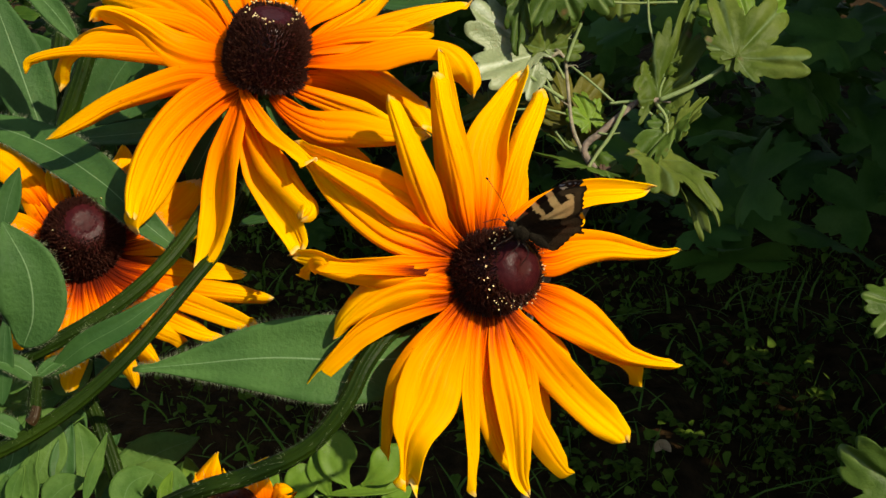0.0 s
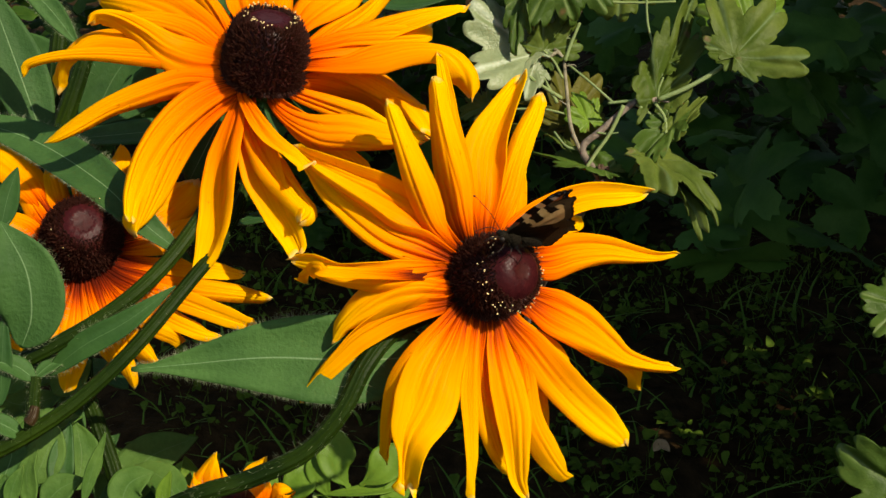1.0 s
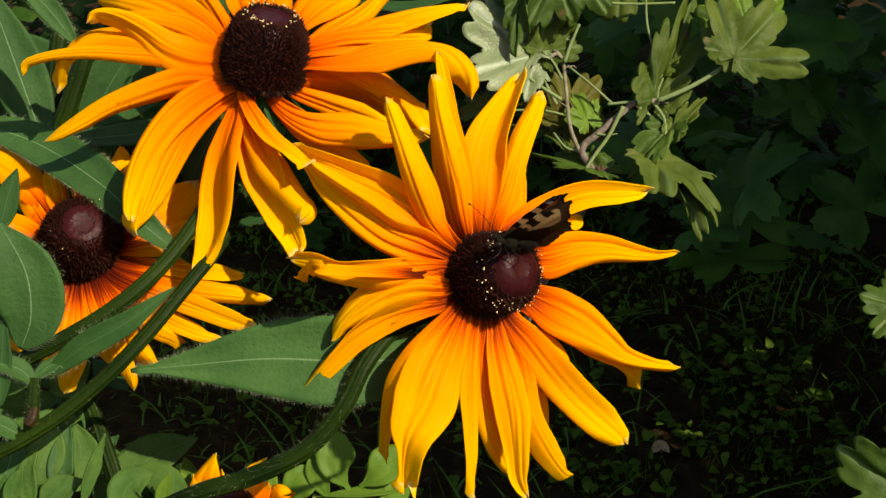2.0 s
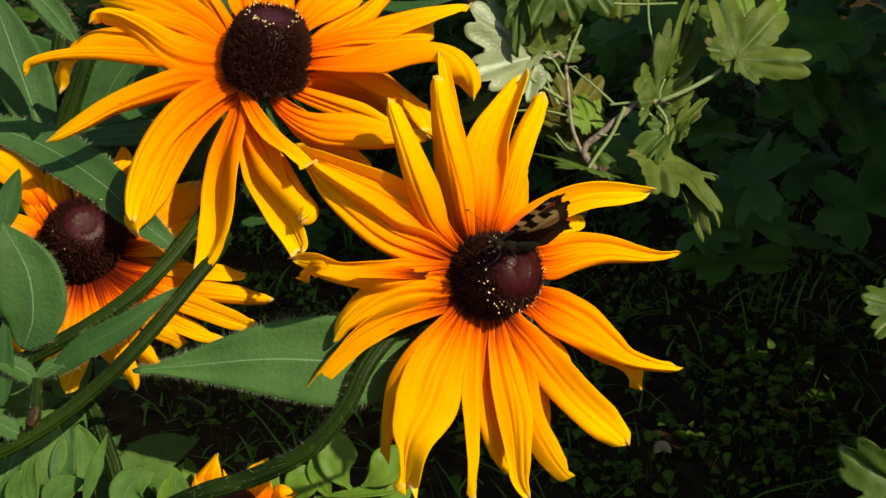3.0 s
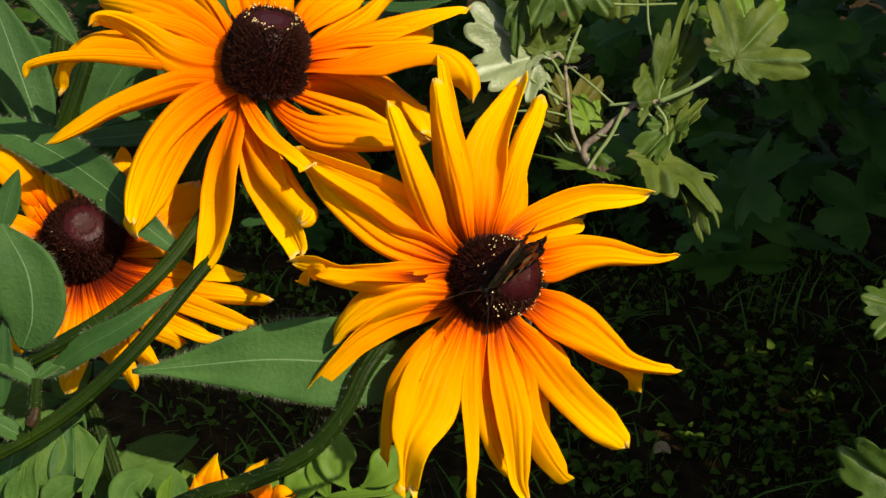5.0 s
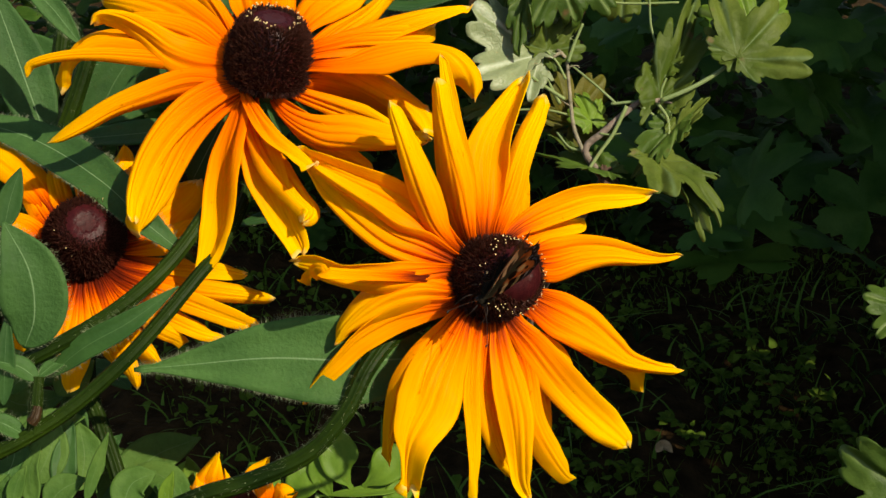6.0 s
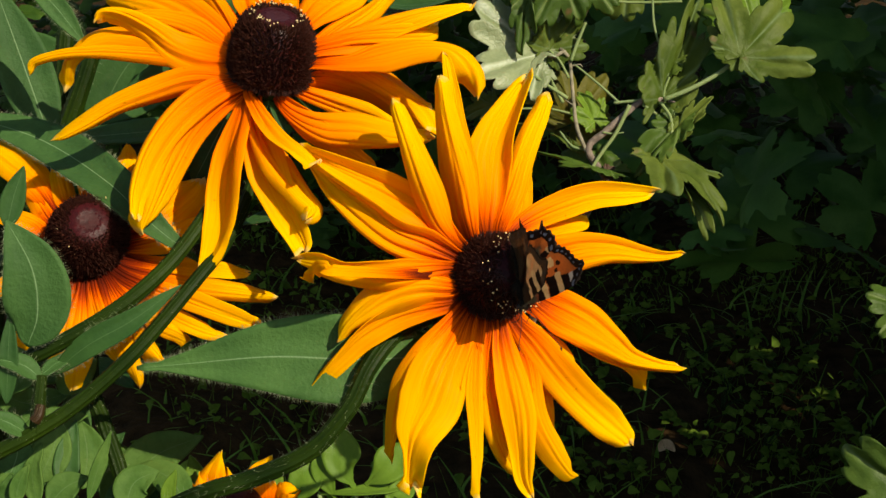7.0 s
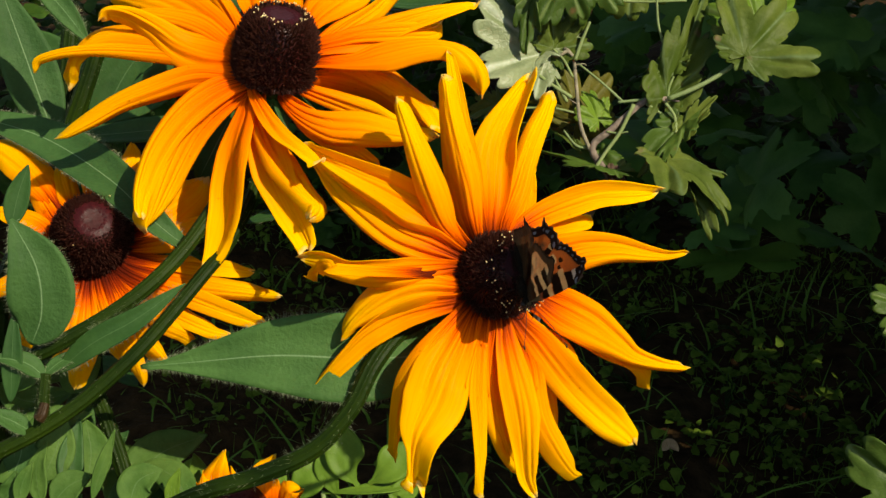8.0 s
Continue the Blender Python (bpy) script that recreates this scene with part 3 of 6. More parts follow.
def front_petals():
    base = (0.0103, -0.0012, 0.6129)

    def p(stations, widths, roll=0, twist=0, **kw):
        shaped_petal(front_flower, base, stations, widths, FACE2, roll, twist, seed=len(front_flower.children), material=PETAL_FRONT, **kw)

    p([(0.0159, 0.0068, 0.6215), (0.0182, 0.0129, 0.6249), (0.0196, 0.0208, 0.6277), (0.0210, 0.0304, 0.6293)], (0.0027, 0.0054, 0.0046, 0.0011))
    p([(0.0072, 0.0014, 0.6254), (0.0048, 0.0065, 0.6378), (0.0024, 0.0111, 0.6475), (0.0012, 0.0163, 0.6542), (0.0000, 0.0220, 0.6595), (-0.0006, 0.0261, 0.6601)], (0.0027, 0.0054, 0.0043, 0.0035, 0.0022, 0.0008), roll=22)
    p([(0.0021, -0.0033, 0.6231), (-0.0058, -0.0020, 0.6298), (-0.0138, 0.0002, 0.6339), (-0.0218, 0.0035, 0.6368), (-0.0301, 0.0084, 0.6393), (-0.0356, 0.0156, 0.6395)], (0.0032, 0.0100, 0.0102, 0.0075, 0.0046, 0.0016), roll=18)
    p([(0.0021, -0.0041, 0.6232), (-0.0016, -0.0053, 0.6287), (-0.0044, -0.0044, 0.6358), (-0.0066, -0.0031, 0.6418), (-0.0090, -0.0010, 0.6483), (-0.0116, 0.0016, 0.6548), (-0.0123, 0.0028, 0.6568)], (0.0027, 0.0065, 0.0073, 0.0062, 0.0046, 0.0032, 0.0011), roll=26)
    p([(0.0096, 0.0025, 0.6242), (0.0100, 0.0056, 0.6309), (0.0100, 0.0095, 0.6388), (0.0114, 0.0133, 0.6439), (0.0142, 0.0183, 0.6479), (0.0172, 0.0236, 0.6514), (0.0193, 0.0275, 0.6533)], (0.0038, 0.0086, 0.0116, 0.0094, 0.0067, 0.0043, 0.0013), roll=22)
    p([(0.0061, -0.0010, 0.6228), (0.0045, -0.0004, 0.6284), (0.0032, 0.0012, 0.6349), (0.0018, 0.0026, 0.6407), (0.0003, 0.0046, 0.6470), (-0.0010, 0.0070, 0.6530), (-0.0017, 0.0093, 0.6578), (-0.0021, 0.0099, 0.6595)], (0.0030, 0.0065, 0.0086, 0.0083, 0.0067, 0.0054, 0.0046, 0.0019), roll=14)
    p([(0.0128, 0.0043, 0.6230), (0.0141, 0.0061, 0.6271), (0.0161, 0.0090, 0.6317), (0.0179, 0.0125, 0.6369), (0.0201, 0.0168, 0.6419), (0.0230, 0.0220, 0.6466), (0.0250, 0.0261, 0.6507)], (0.0032, 0.0057, 0.0065, 0.0059, 0.0057, 0.0048, 0.0022), roll=16)
    p([(0.0202, 0.0086, 0.6192), (0.0285, 0.0167, 0.6183), (0.0352, 0.0249, 0.6158), (0.0367, 0.0320, 0.6146)], (0.0040, 0.0051, 0.0040, 0.0013))
    p([(0.0166, 0.0064, 0.6214), (0.0223, 0.0107, 0.6236), (0.0304, 0.0166, 0.6245), (0.0380, 0.0220, 0.6244), (0.0460, 0.0273, 0.6225), (0.0519, 0.0316, 0.6209), (0.0540, 0.0339, 0.6203)], (0.0027, 0.0062, 0.0070, 0.0063, 0.0054, 0.0035, 0.0011), roll=10)
    p([(0.0208, 0.0052, 0.6144), (0.0274, 0.0086, 0.6134), (0.0349, 0.0138, 0.6128), (0.0428, 0.0192, 0.6106), (0.0511, 0.0247, 0.6067), (0.0582, 0.0305, 0.6033), (0.0648, 0.0372, 0.6010)], (0.0054, 0.0113, 0.0097, 0.0073, 0.0048, 0.0027, 0.0011), roll=5)
    p([(0.0215, -0.0004, 0.6037), (0.0380, 0.0057, 0.5899), (0.0472, 0.0121, 0.5820), (0.0522, 0.0174, 0.5746), (0.0545, 0.0223, 0.5668)], (0.0027, 0.0054, 0.0051, 0.0057, 0.0024))
    p([(0.0186, -0.0041, 0.6017), (0.0281, -0.0011, 0.5914), (0.0322, 0.0018, 0.5831), (0.0347, 0.0060, 0.5752)], (0.0035, 0.0070, 0.0054, 0.0022))
    p([(0.0207, 0.0004, 0.6071), (0.0279, 0.0016, 0.6022), (0.0353, 0.0034, 0.5969), (0.0422, 0.0051, 0.5907), (0.0478, 0.0075, 0.5856), (0.0563, 0.0128, 0.5803), (0.0648, 0.0191, 0.5757)], (0.0048, 0.0118, 0.0118, 0.0081, 0.0051, 0.0032, 0.0019), roll=-4)
    p([(0.0157, -0.0061, 0.6021), (0.0229, -0.0059, 0.5894), (0.0259, -0.0054, 0.5777), (0.0279, -0.0037, 0.5644)], (0.0040, 0.0067, 0.0062, 0.0022))
    p([(0.0199, -0.0082, 0.5939), (0.0220, -0.0134, 0.5812), (0.0265, -0.0129, 0.5710), (0.0314, -0.0096, 0.5619), (0.0342, -0.0036, 0.5568)], (0.0040, 0.0062, 0.0065, 0.0043, 0.0013))
    p([(0.0164, -0.0056, 0.6033), (0.0212, -0.0068, 0.5978), (0.0276, -0.0078, 0.5897), (0.0342, -0.0076, 0.5820), (0.0403, -0.0064, 0.5750), (0.0448, -0.0046, 0.5696), (0.0467, -0.0033, 0.5661)], (0.0032, 0.0078, 0.0092, 0.0092, 0.0092, 0.0065, 0.0019))
    p([(0.0109, -0.0087, 0.6042), (0.0104, -0.0141, 0.5943), (0.0119, -0.0167, 0.5833), (0.0145, -0.0159, 0.5731), (0.0186, -0.0123, 0.5629)], (0.0024, 0.0057, 0.0073, 0.0057, 0.0022))
    p([(0.0081, -0.0108, 0.6058), (0.0071, -0.0165, 0.6003), (0.0065, -0.0218, 0.5928), (0.0071, -0.0248, 0.5855), (0.0075, -0.0276, 0.5764), (0.0078, -0.0290, 0.5683)], (0.0022, 0.0038, 0.0051, 0.0047, 0.0040, 0.0024))
    p([(0.0129, -0.0081, 0.6039), (0.0139, -0.0116, 0.5990), (0.0155, -0.0154, 0.5919), (0.0171, -0.0183, 0.5844), (0.0180, -0.0207, 0.5772), (0.0189, -0.0224, 0.5695), (0.0213, -0.0217, 0.5628)], (0.0030, 0.0065, 0.0089, 0.0086, 0.0059, 0.0046, 0.0016))
    p([(0.0021, -0.0127, 0.6087), (-0.0050, -0.0203, 0.6032), (-0.0093, -0.0238, 0.5970), (-0.0116, -0.0252, 0.5888), (-0.0127, -0.0240, 0.5802), (-0.0131, -0.0200, 0.5726)], (0.0022, 0.0057, 0.0062, 0.0043, 0.0027, 0.0011), roll=-15)
    p([(0.0050, -0.0117, 0.6078), (0.0021, -0.0177, 0.6039), (-0.0012, -0.0238, 0.5993), (-0.0034, -0.0287, 0.5941), (-0.0062, -0.0329, 0.5893), (-0.0071, -0.0344, 0.5850), (-0.0074, -0.0358, 0.5791), (-0.0075, -0.0360, 0.5743)], (0.0040, 0.0100, 0.0135, 0.0138, 0.0088, 0.0032, 0.0022, 0.0036), roll=4)
    p([(0.0021, -0.0067, 0.6177), (-0.0096, -0.0126, 0.6188), (-0.0173, -0.0133, 0.6192), (-0.0239, -0.0113, 0.6189), (-0.0302, -0.0067, 0.6190), (-0.0359, -0.0009, 0.6173)], (0.0027, 0.0083, 0.0067, 0.0048, 0.0051, 0.0024), roll=14)
    p([(-0.0229, -0.0219, 0.6248), (-0.0275, -0.0198, 0.6245), (-0.0304, -0.0136, 0.6200), (-0.0322, -0.0034, 0.6125)], (0.0022, 0.0032, 0.0035, 0.0019))
    p([(0.0021, -0.0097, 0.6108), (-0.0058, -0.0119, 0.6103), (-0.0123, -0.0130, 0.6085), (-0.0189, -0.0149, 0.6048), (-0.0236, -0.0157, 0.6001), (-0.0281, -0.0160, 0.5951), (-0.0319, -0.0155, 0.5901), (-0.0336, -0.0126, 0.5859)], (0.0032, 0.0067, 0.0073, 0.0067, 0.0057, 0.0046, 0.0032, 0.0013), roll=24)
    p([(0.0021, -0.0091, 0.6139), (-0.0057, -0.0117, 0.6155), (-0.0123, -0.0133, 0.6146), (-0.0181, -0.0149, 0.6116), (-0.0225, -0.0152, 0.6074), (-0.0253, -0.0140, 0.6024)], (0.0043, 0.0094, 0.0108, 0.0092, 0.0059, 0.0019), roll=-10)
    p([(0.0021, -0.0057, 0.6196), (-0.0051, -0.0068, 0.6233), (-0.0122, -0.0070, 0.6263), (-0.0188, -0.0046, 0.6303), (-0.0255, -0.0010, 0.6343), (-0.0317, 0.0042, 0.6387), (-0.0366, 0.0105, 0.6416)], (0.0040, 0.0100, 0.0086, 0.0089, 0.0078, 0.0057, 0.0022), roll=8, twist=30, crease=1.8)


front_petals()
flower_cone(front_flower, (0.0100, -0.0031, 0.6139), AX2, 0.00942, 0.0155, 0.60, 0.73, (0.52, 0.64, 0.17), 2, 1900)
sepals(front_flower, (0.0100, -0.0031, 0.6139), AX2, 10, 0.013, 5)
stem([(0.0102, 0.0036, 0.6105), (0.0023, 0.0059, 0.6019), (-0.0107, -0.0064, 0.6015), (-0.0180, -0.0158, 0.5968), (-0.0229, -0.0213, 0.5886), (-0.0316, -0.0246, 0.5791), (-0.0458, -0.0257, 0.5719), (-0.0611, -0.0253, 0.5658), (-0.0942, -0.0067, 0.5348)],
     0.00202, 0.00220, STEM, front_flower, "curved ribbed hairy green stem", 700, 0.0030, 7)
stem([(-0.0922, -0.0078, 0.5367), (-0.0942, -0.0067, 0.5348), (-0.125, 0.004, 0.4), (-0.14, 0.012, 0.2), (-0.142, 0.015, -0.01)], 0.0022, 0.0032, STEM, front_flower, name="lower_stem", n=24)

# ---- the flower behind it ----
AX1 = Vector((0.2006, -0.1700, 0.9648))
FACE1 = (AX1 * 0.35 + VIEW * 0.7).normalized()
upper_flower = thing("coneflower", (-0.0435, 0.0275, 0.6553), "golden coneflower with tall bristly dark brown centre, petals hanging", "flower", "coneflowers")


def upper_petals():
    base = (-0.0435, 0.0275, 0.6553)

    def p(stations, widths, roll=0, twist=0, **kw):
        shaped_petal(upper_flower, base, stations, widths, FACE1, roll, twist, seed=40 + len(upper_flower.children), **kw)

    p([(-0.0367, 0.0306, 0.6641), (-0.0316, 0.0376, 0.6687), (-0.0251, 0.0469, 0.6715), (-0.0177, 0.0583, 0.6741)], (0.0036, 0.0101, 0.0118, 0.0030))
    p([(-0.0416, 0.0310, 0.6640), (-0.0417, 0.0403, 0.6702), (-0.0414, 0.0527, 0.6760), (-0.0421, 0.0656, 0.6778)], (0.0036, 0.0108, 0.0087, 0.0024))
    p([(-0.0457, 0.0310, 0.6640), (-0.0488, 0.0397, 0.6689), (-0.0523, 0.0521, 0.6747), (-0.0549, 0.0656, 0.6778)], (0.0036, 0.0094, 0.0087, 0.0024))
    p([(-0.0505, 0.0293, 0.6623), (-0.0546, 0.0353, 0.6671), (-0.0606, 0.0442, 0.6721), (-0.0651, 0.0546, 0.6756)], (0.0022, 0.0050, 0.0060, 0.0021))
    p([(-0.0511, 0.0278, 0.6606), (-0.0589, 0.0311, 0.6654), (-0.0677, 0.0356, 0.6692), (-0.0785, 0.0406, 0.6708), (-0.0891, 0.0456, 0.6704)], (0.0028, 0.0086, 0.0109, 0.0082, 0.0020))
    p([(-0.0524, 0.0272, 0.6601), (-0.0614, 0.0301, 0.6657), (-0.0715, 0.0326, 0.6675), (-0.0820, 0.0355, 0.6671), (-0.0886, 0.0398, 0.6674)], (0.0028, 0.0058, 0.0044, 0.0031, 0.0011), roll=15)
    p([(-0.0531, 0.0263, 0.6582), (-0.0668, 0.0280, 0.6627), (-0.0793, 0.0291, 0.6645), (-0.0878, 0.0293, 0.6630), (-0.0935, 0.0286, 0.6582), (-0.0955, 0.0285, 0.6533), (-0.0957, 0.0289, 0.6489)], (0.0028, 0.0083, 0.0088, 0.0080, 0.0058, 0.0050, 0.0020), roll=-10)
    p([(-0.0530, 0.0252, 0.6564), (-0.0652, 0.0257, 0.6598), (-0.0775, 0.0257, 0.6609), (-0.0871, 0.0257, 0.6609), (-0.0956, 0.0259, 0.6600), (-0.1014, 0.0262, 0.6580), (-0.1027, 0.0259, 0.6543)], (0.0028, 0.0063, 0.0049, 0.0033, 0.0028, 0.0025, 0.0011), roll=12)
    p([(-0.0523, 0.0258, 0.6583), (-0.0596, 0.0249, 0.6600), (-0.0661, 0.0247, 0.6626), (-0.0721, 0.0257, 0.6665), (-0.0782, 0.0266, 0.6691), (-0.0830, 0.0270, 0.6695), (-0.0849, 0.0265, 0.6674)], (0.0055, 0.0110, 0.0085, 0.0052, 0.0033, 0.0030, 0.0011), roll=6)
    p([(-0.0516, 0.0239, 0.6539), (-0.0624, 0.0225, 0.6537), (-0.0718, 0.0205, 0.6514), (-0.0800, 0.0190, 0.6488), (-0.0869, 0.0176, 0.6452), (-0.0933, 0.0168, 0.6419), (-0.0969, 0.0173, 0.6405)], (0.0028, 0.0077, 0.0069, 0.0052, 0.0044, 0.0027, 0.0011), roll=46)
    p([(-0.0331, 0.0285, 0.6611), (-0.0257, 0.0337, 0.6654), (-0.0191, 0.0408, 0.6679), (-0.0127, 0.0506, 0.6717)], (0.0028, 0.0073, 0.0068, 0.0020))
    p([(-0.0255, 0.0294, 0.6630), (-0.0118, 0.0327, 0.6633), (-0.0048, 0.0381, 0.6621), (-0.0020, 0.0461, 0.6620)], (0.0028, 0.0045, 0.0040, 0.0026))
    p([(-0.0331, 0.0277, 0.6606), (-0.0227, 0.0296, 0.6630), (-0.0131, 0.0327, 0.6661), (-0.0048, 0.0362, 0.6676), (0.0023, 0.0402, 0.6681), (0.0066, 0.0442, 0.6675)], (0.0033, 0.0072, 0.0067, 0.0059, 0.0040, 0.0014))
    p([(-0.0330, 0.0262, 0.6580), (-0.0240, 0.0259, 0.6586), (-0.0164, 0.0266, 0.6607), (-0.0074, 0.0274, 0.6622), (-0.0003, 0.0276, 0.6618), (0.0043, 0.0273, 0.6593), (0.0072, 0.0267, 0.6555), (0.0080, 0.0264, 0.6517), (0.0076, 0.0265, 0.6483)], (0.0036, 0.0063, 0.0108, 0.0083, 0.0066, 0.0102, 0.0111, 0.0078, 0.0020), roll=8)
    p([(-0.0271, 0.0284, 0.6561), (-0.0183, 0.0320, 0.6514), (-0.0106, 0.0342, 0.6459), (-0.0038, 0.0327, 0.6429)], (0.0033, 0.0047, 0.0045, 0.0017), roll=-20)
    p([(-0.0345, 0.0255, 0.6549), (-0.0274, 0.0308, 0.6528), (-0.0207, 0.0343, 0.6497), (-0.0142, 0.0326, 0.6457), (-0.0088, 0.0282, 0.6434), (-0.0036, 0.0227, 0.6402)], (0.0041, 0.0091, 0.0110, 0.0088, 0.0069, 0.0022), roll=-28)
    p([(-0.0365, 0.0235, 0.6516), (-0.0285, 0.0246, 0.6481), (-0.0203, 0.0256, 0.6446), (-0.0115, 0.0236, 0.6412)], (0.0025, 0.0049, 0.0060, 0.0022), roll=-24)
    p([(-0.0405, 0.0216, 0.6497), (-0.0335, 0.0179, 0.6444), (-0.0253, 0.0163, 0.6391), (-0.0176, 0.0161, 0.6333)], (0.0028, 0.0074, 0.0074, 0.0017), roll=-30)
    p([(-0.0412, 0.0215, 0.6494), (-0.0361, 0.0173, 0.6461), (-0.0291, 0.0141, 0.6441), (-0.0215, 0.0127, 0.6441), (-0.0127, 0.0115, 0.6436), (-0.0036, 0.0108, 0.6433)], (0.0019, 0.0052, 0.0085, 0.0084, 0.0057, 0.0016), roll=-36)
    p([(-0.0486, 0.0224, 0.6505), (-0.0500, 0.0184, 0.6449), (-0.0520, 0.0142, 0.6377), (-0.0536, 0.0104, 0.6304), (-0.0547, 0.0072, 0.6229), (-0.0569, 0.0049, 0.6163), (-0.0589, 0.0038, 0.6117)], (0.0025, 0.0069, 0.0107, 0.0110, 0.0085, 0.0052, 0.0017), roll=-40)
    p([(-0.0468, 0.0217, 0.6496), (-0.0455, 0.0160, 0.6429), (-0.0420, 0.0100, 0.6349), (-0.0387, 0.0052, 0.6282), (-0.0358, 0.0016, 0.6224), (-0.0341, -0.0008, 0.6183)], (0.0028, 0.0080, 0.0107, 0.0088, 0.0060, 0.0022), roll=-30)
    p([(-0.0474, 0.0215, 0.6497), (-0.0449, 0.0152, 0.6432), (-0.0404, 0.0094, 0.6374), (-0.0347, 0.0045, 0.6321), (-0.0315, 0.0016, 0.6297), (-0.0332, -0.0009, 0.6276)], (0.0022, 0.0057, 0.0084, 0.0062, 0.0057, 0.0019))
    p([(-0.0482, 0.0221, 0.6521), (-0.0447, 0.0161, 0.6493), (-0.0394, 0.0102, 0.6456), (-0.0343, 0.0059, 0.6434), (-0.0292, 0.0022, 0.6413)], (0.0019, 0.0038, 0.0049, 0.0048, 0.0030), roll=10, twist=45, cup=0.25, crease=1.8)
    p([(-0.0496, 0.0228, 0.6514), (-0.0548, 0.0200, 0.6487), (-0.0601, 0.0168, 0.6444), (-0.0644, 0.0130, 0.6382), (-0.0680, 0.0095, 0.6315), (-0.0708, 0.0069, 0.6260), (-0.0729, 0.0057, 0.6227), (-0.0740, 0.0052, 0.6205)], (0.0030, 0.0055, 0.0077, 0.0090, 0.0095, 0.0076, 0.0049, 0.0016), roll=40, crease=1.7)
    p([(-0.0495, 0.0237, 0.6540), (-0.0553, 0.0210, 0.6533), (-0.0615, 0.0175, 0.6503), (-0.0668, 0.0134, 0.6456), (-0.0711, 0.0091, 0.6397), (-0.0736, 0.0050, 0.6333), (-0.0741, 0.0020, 0.6288), (-0.0735, 0.0005, 0.6270)], (0.0033, 0.0066, 0.0073, 0.0068, 0.0062, 0.0046, 0.0024, 0.0011), roll=-6)


upper_petals()
flower_cone(upper_flower, (-0.0435, 0.0275, 0.6553), AX1, 0.00983, 0.0150, 0.47, 0.87, (0.80, 0.86, 0.30), 3, 2500)
sepals(upper_flower, (-0.0435, 0.0275, 0.6553), AX1, 10, 0.012, 6)
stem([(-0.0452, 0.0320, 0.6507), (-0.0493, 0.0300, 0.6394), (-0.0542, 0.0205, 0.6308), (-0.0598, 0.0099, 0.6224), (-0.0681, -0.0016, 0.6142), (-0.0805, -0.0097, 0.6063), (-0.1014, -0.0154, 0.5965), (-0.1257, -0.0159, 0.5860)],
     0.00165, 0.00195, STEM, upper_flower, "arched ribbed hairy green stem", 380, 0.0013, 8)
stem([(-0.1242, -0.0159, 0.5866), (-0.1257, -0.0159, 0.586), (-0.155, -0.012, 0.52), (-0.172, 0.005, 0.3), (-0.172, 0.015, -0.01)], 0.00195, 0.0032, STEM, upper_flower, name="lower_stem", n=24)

# ---- the flower in the back, red at the heart ----
AX3 = Vector((0.0505, -0.6137, 0.7879))
back_flower = thing("coneflower", (-0.0909, 0.0164, 0.6102), "yellow coneflower with rust-red petal bases and plum-brown dome", "flower", "coneflowers")


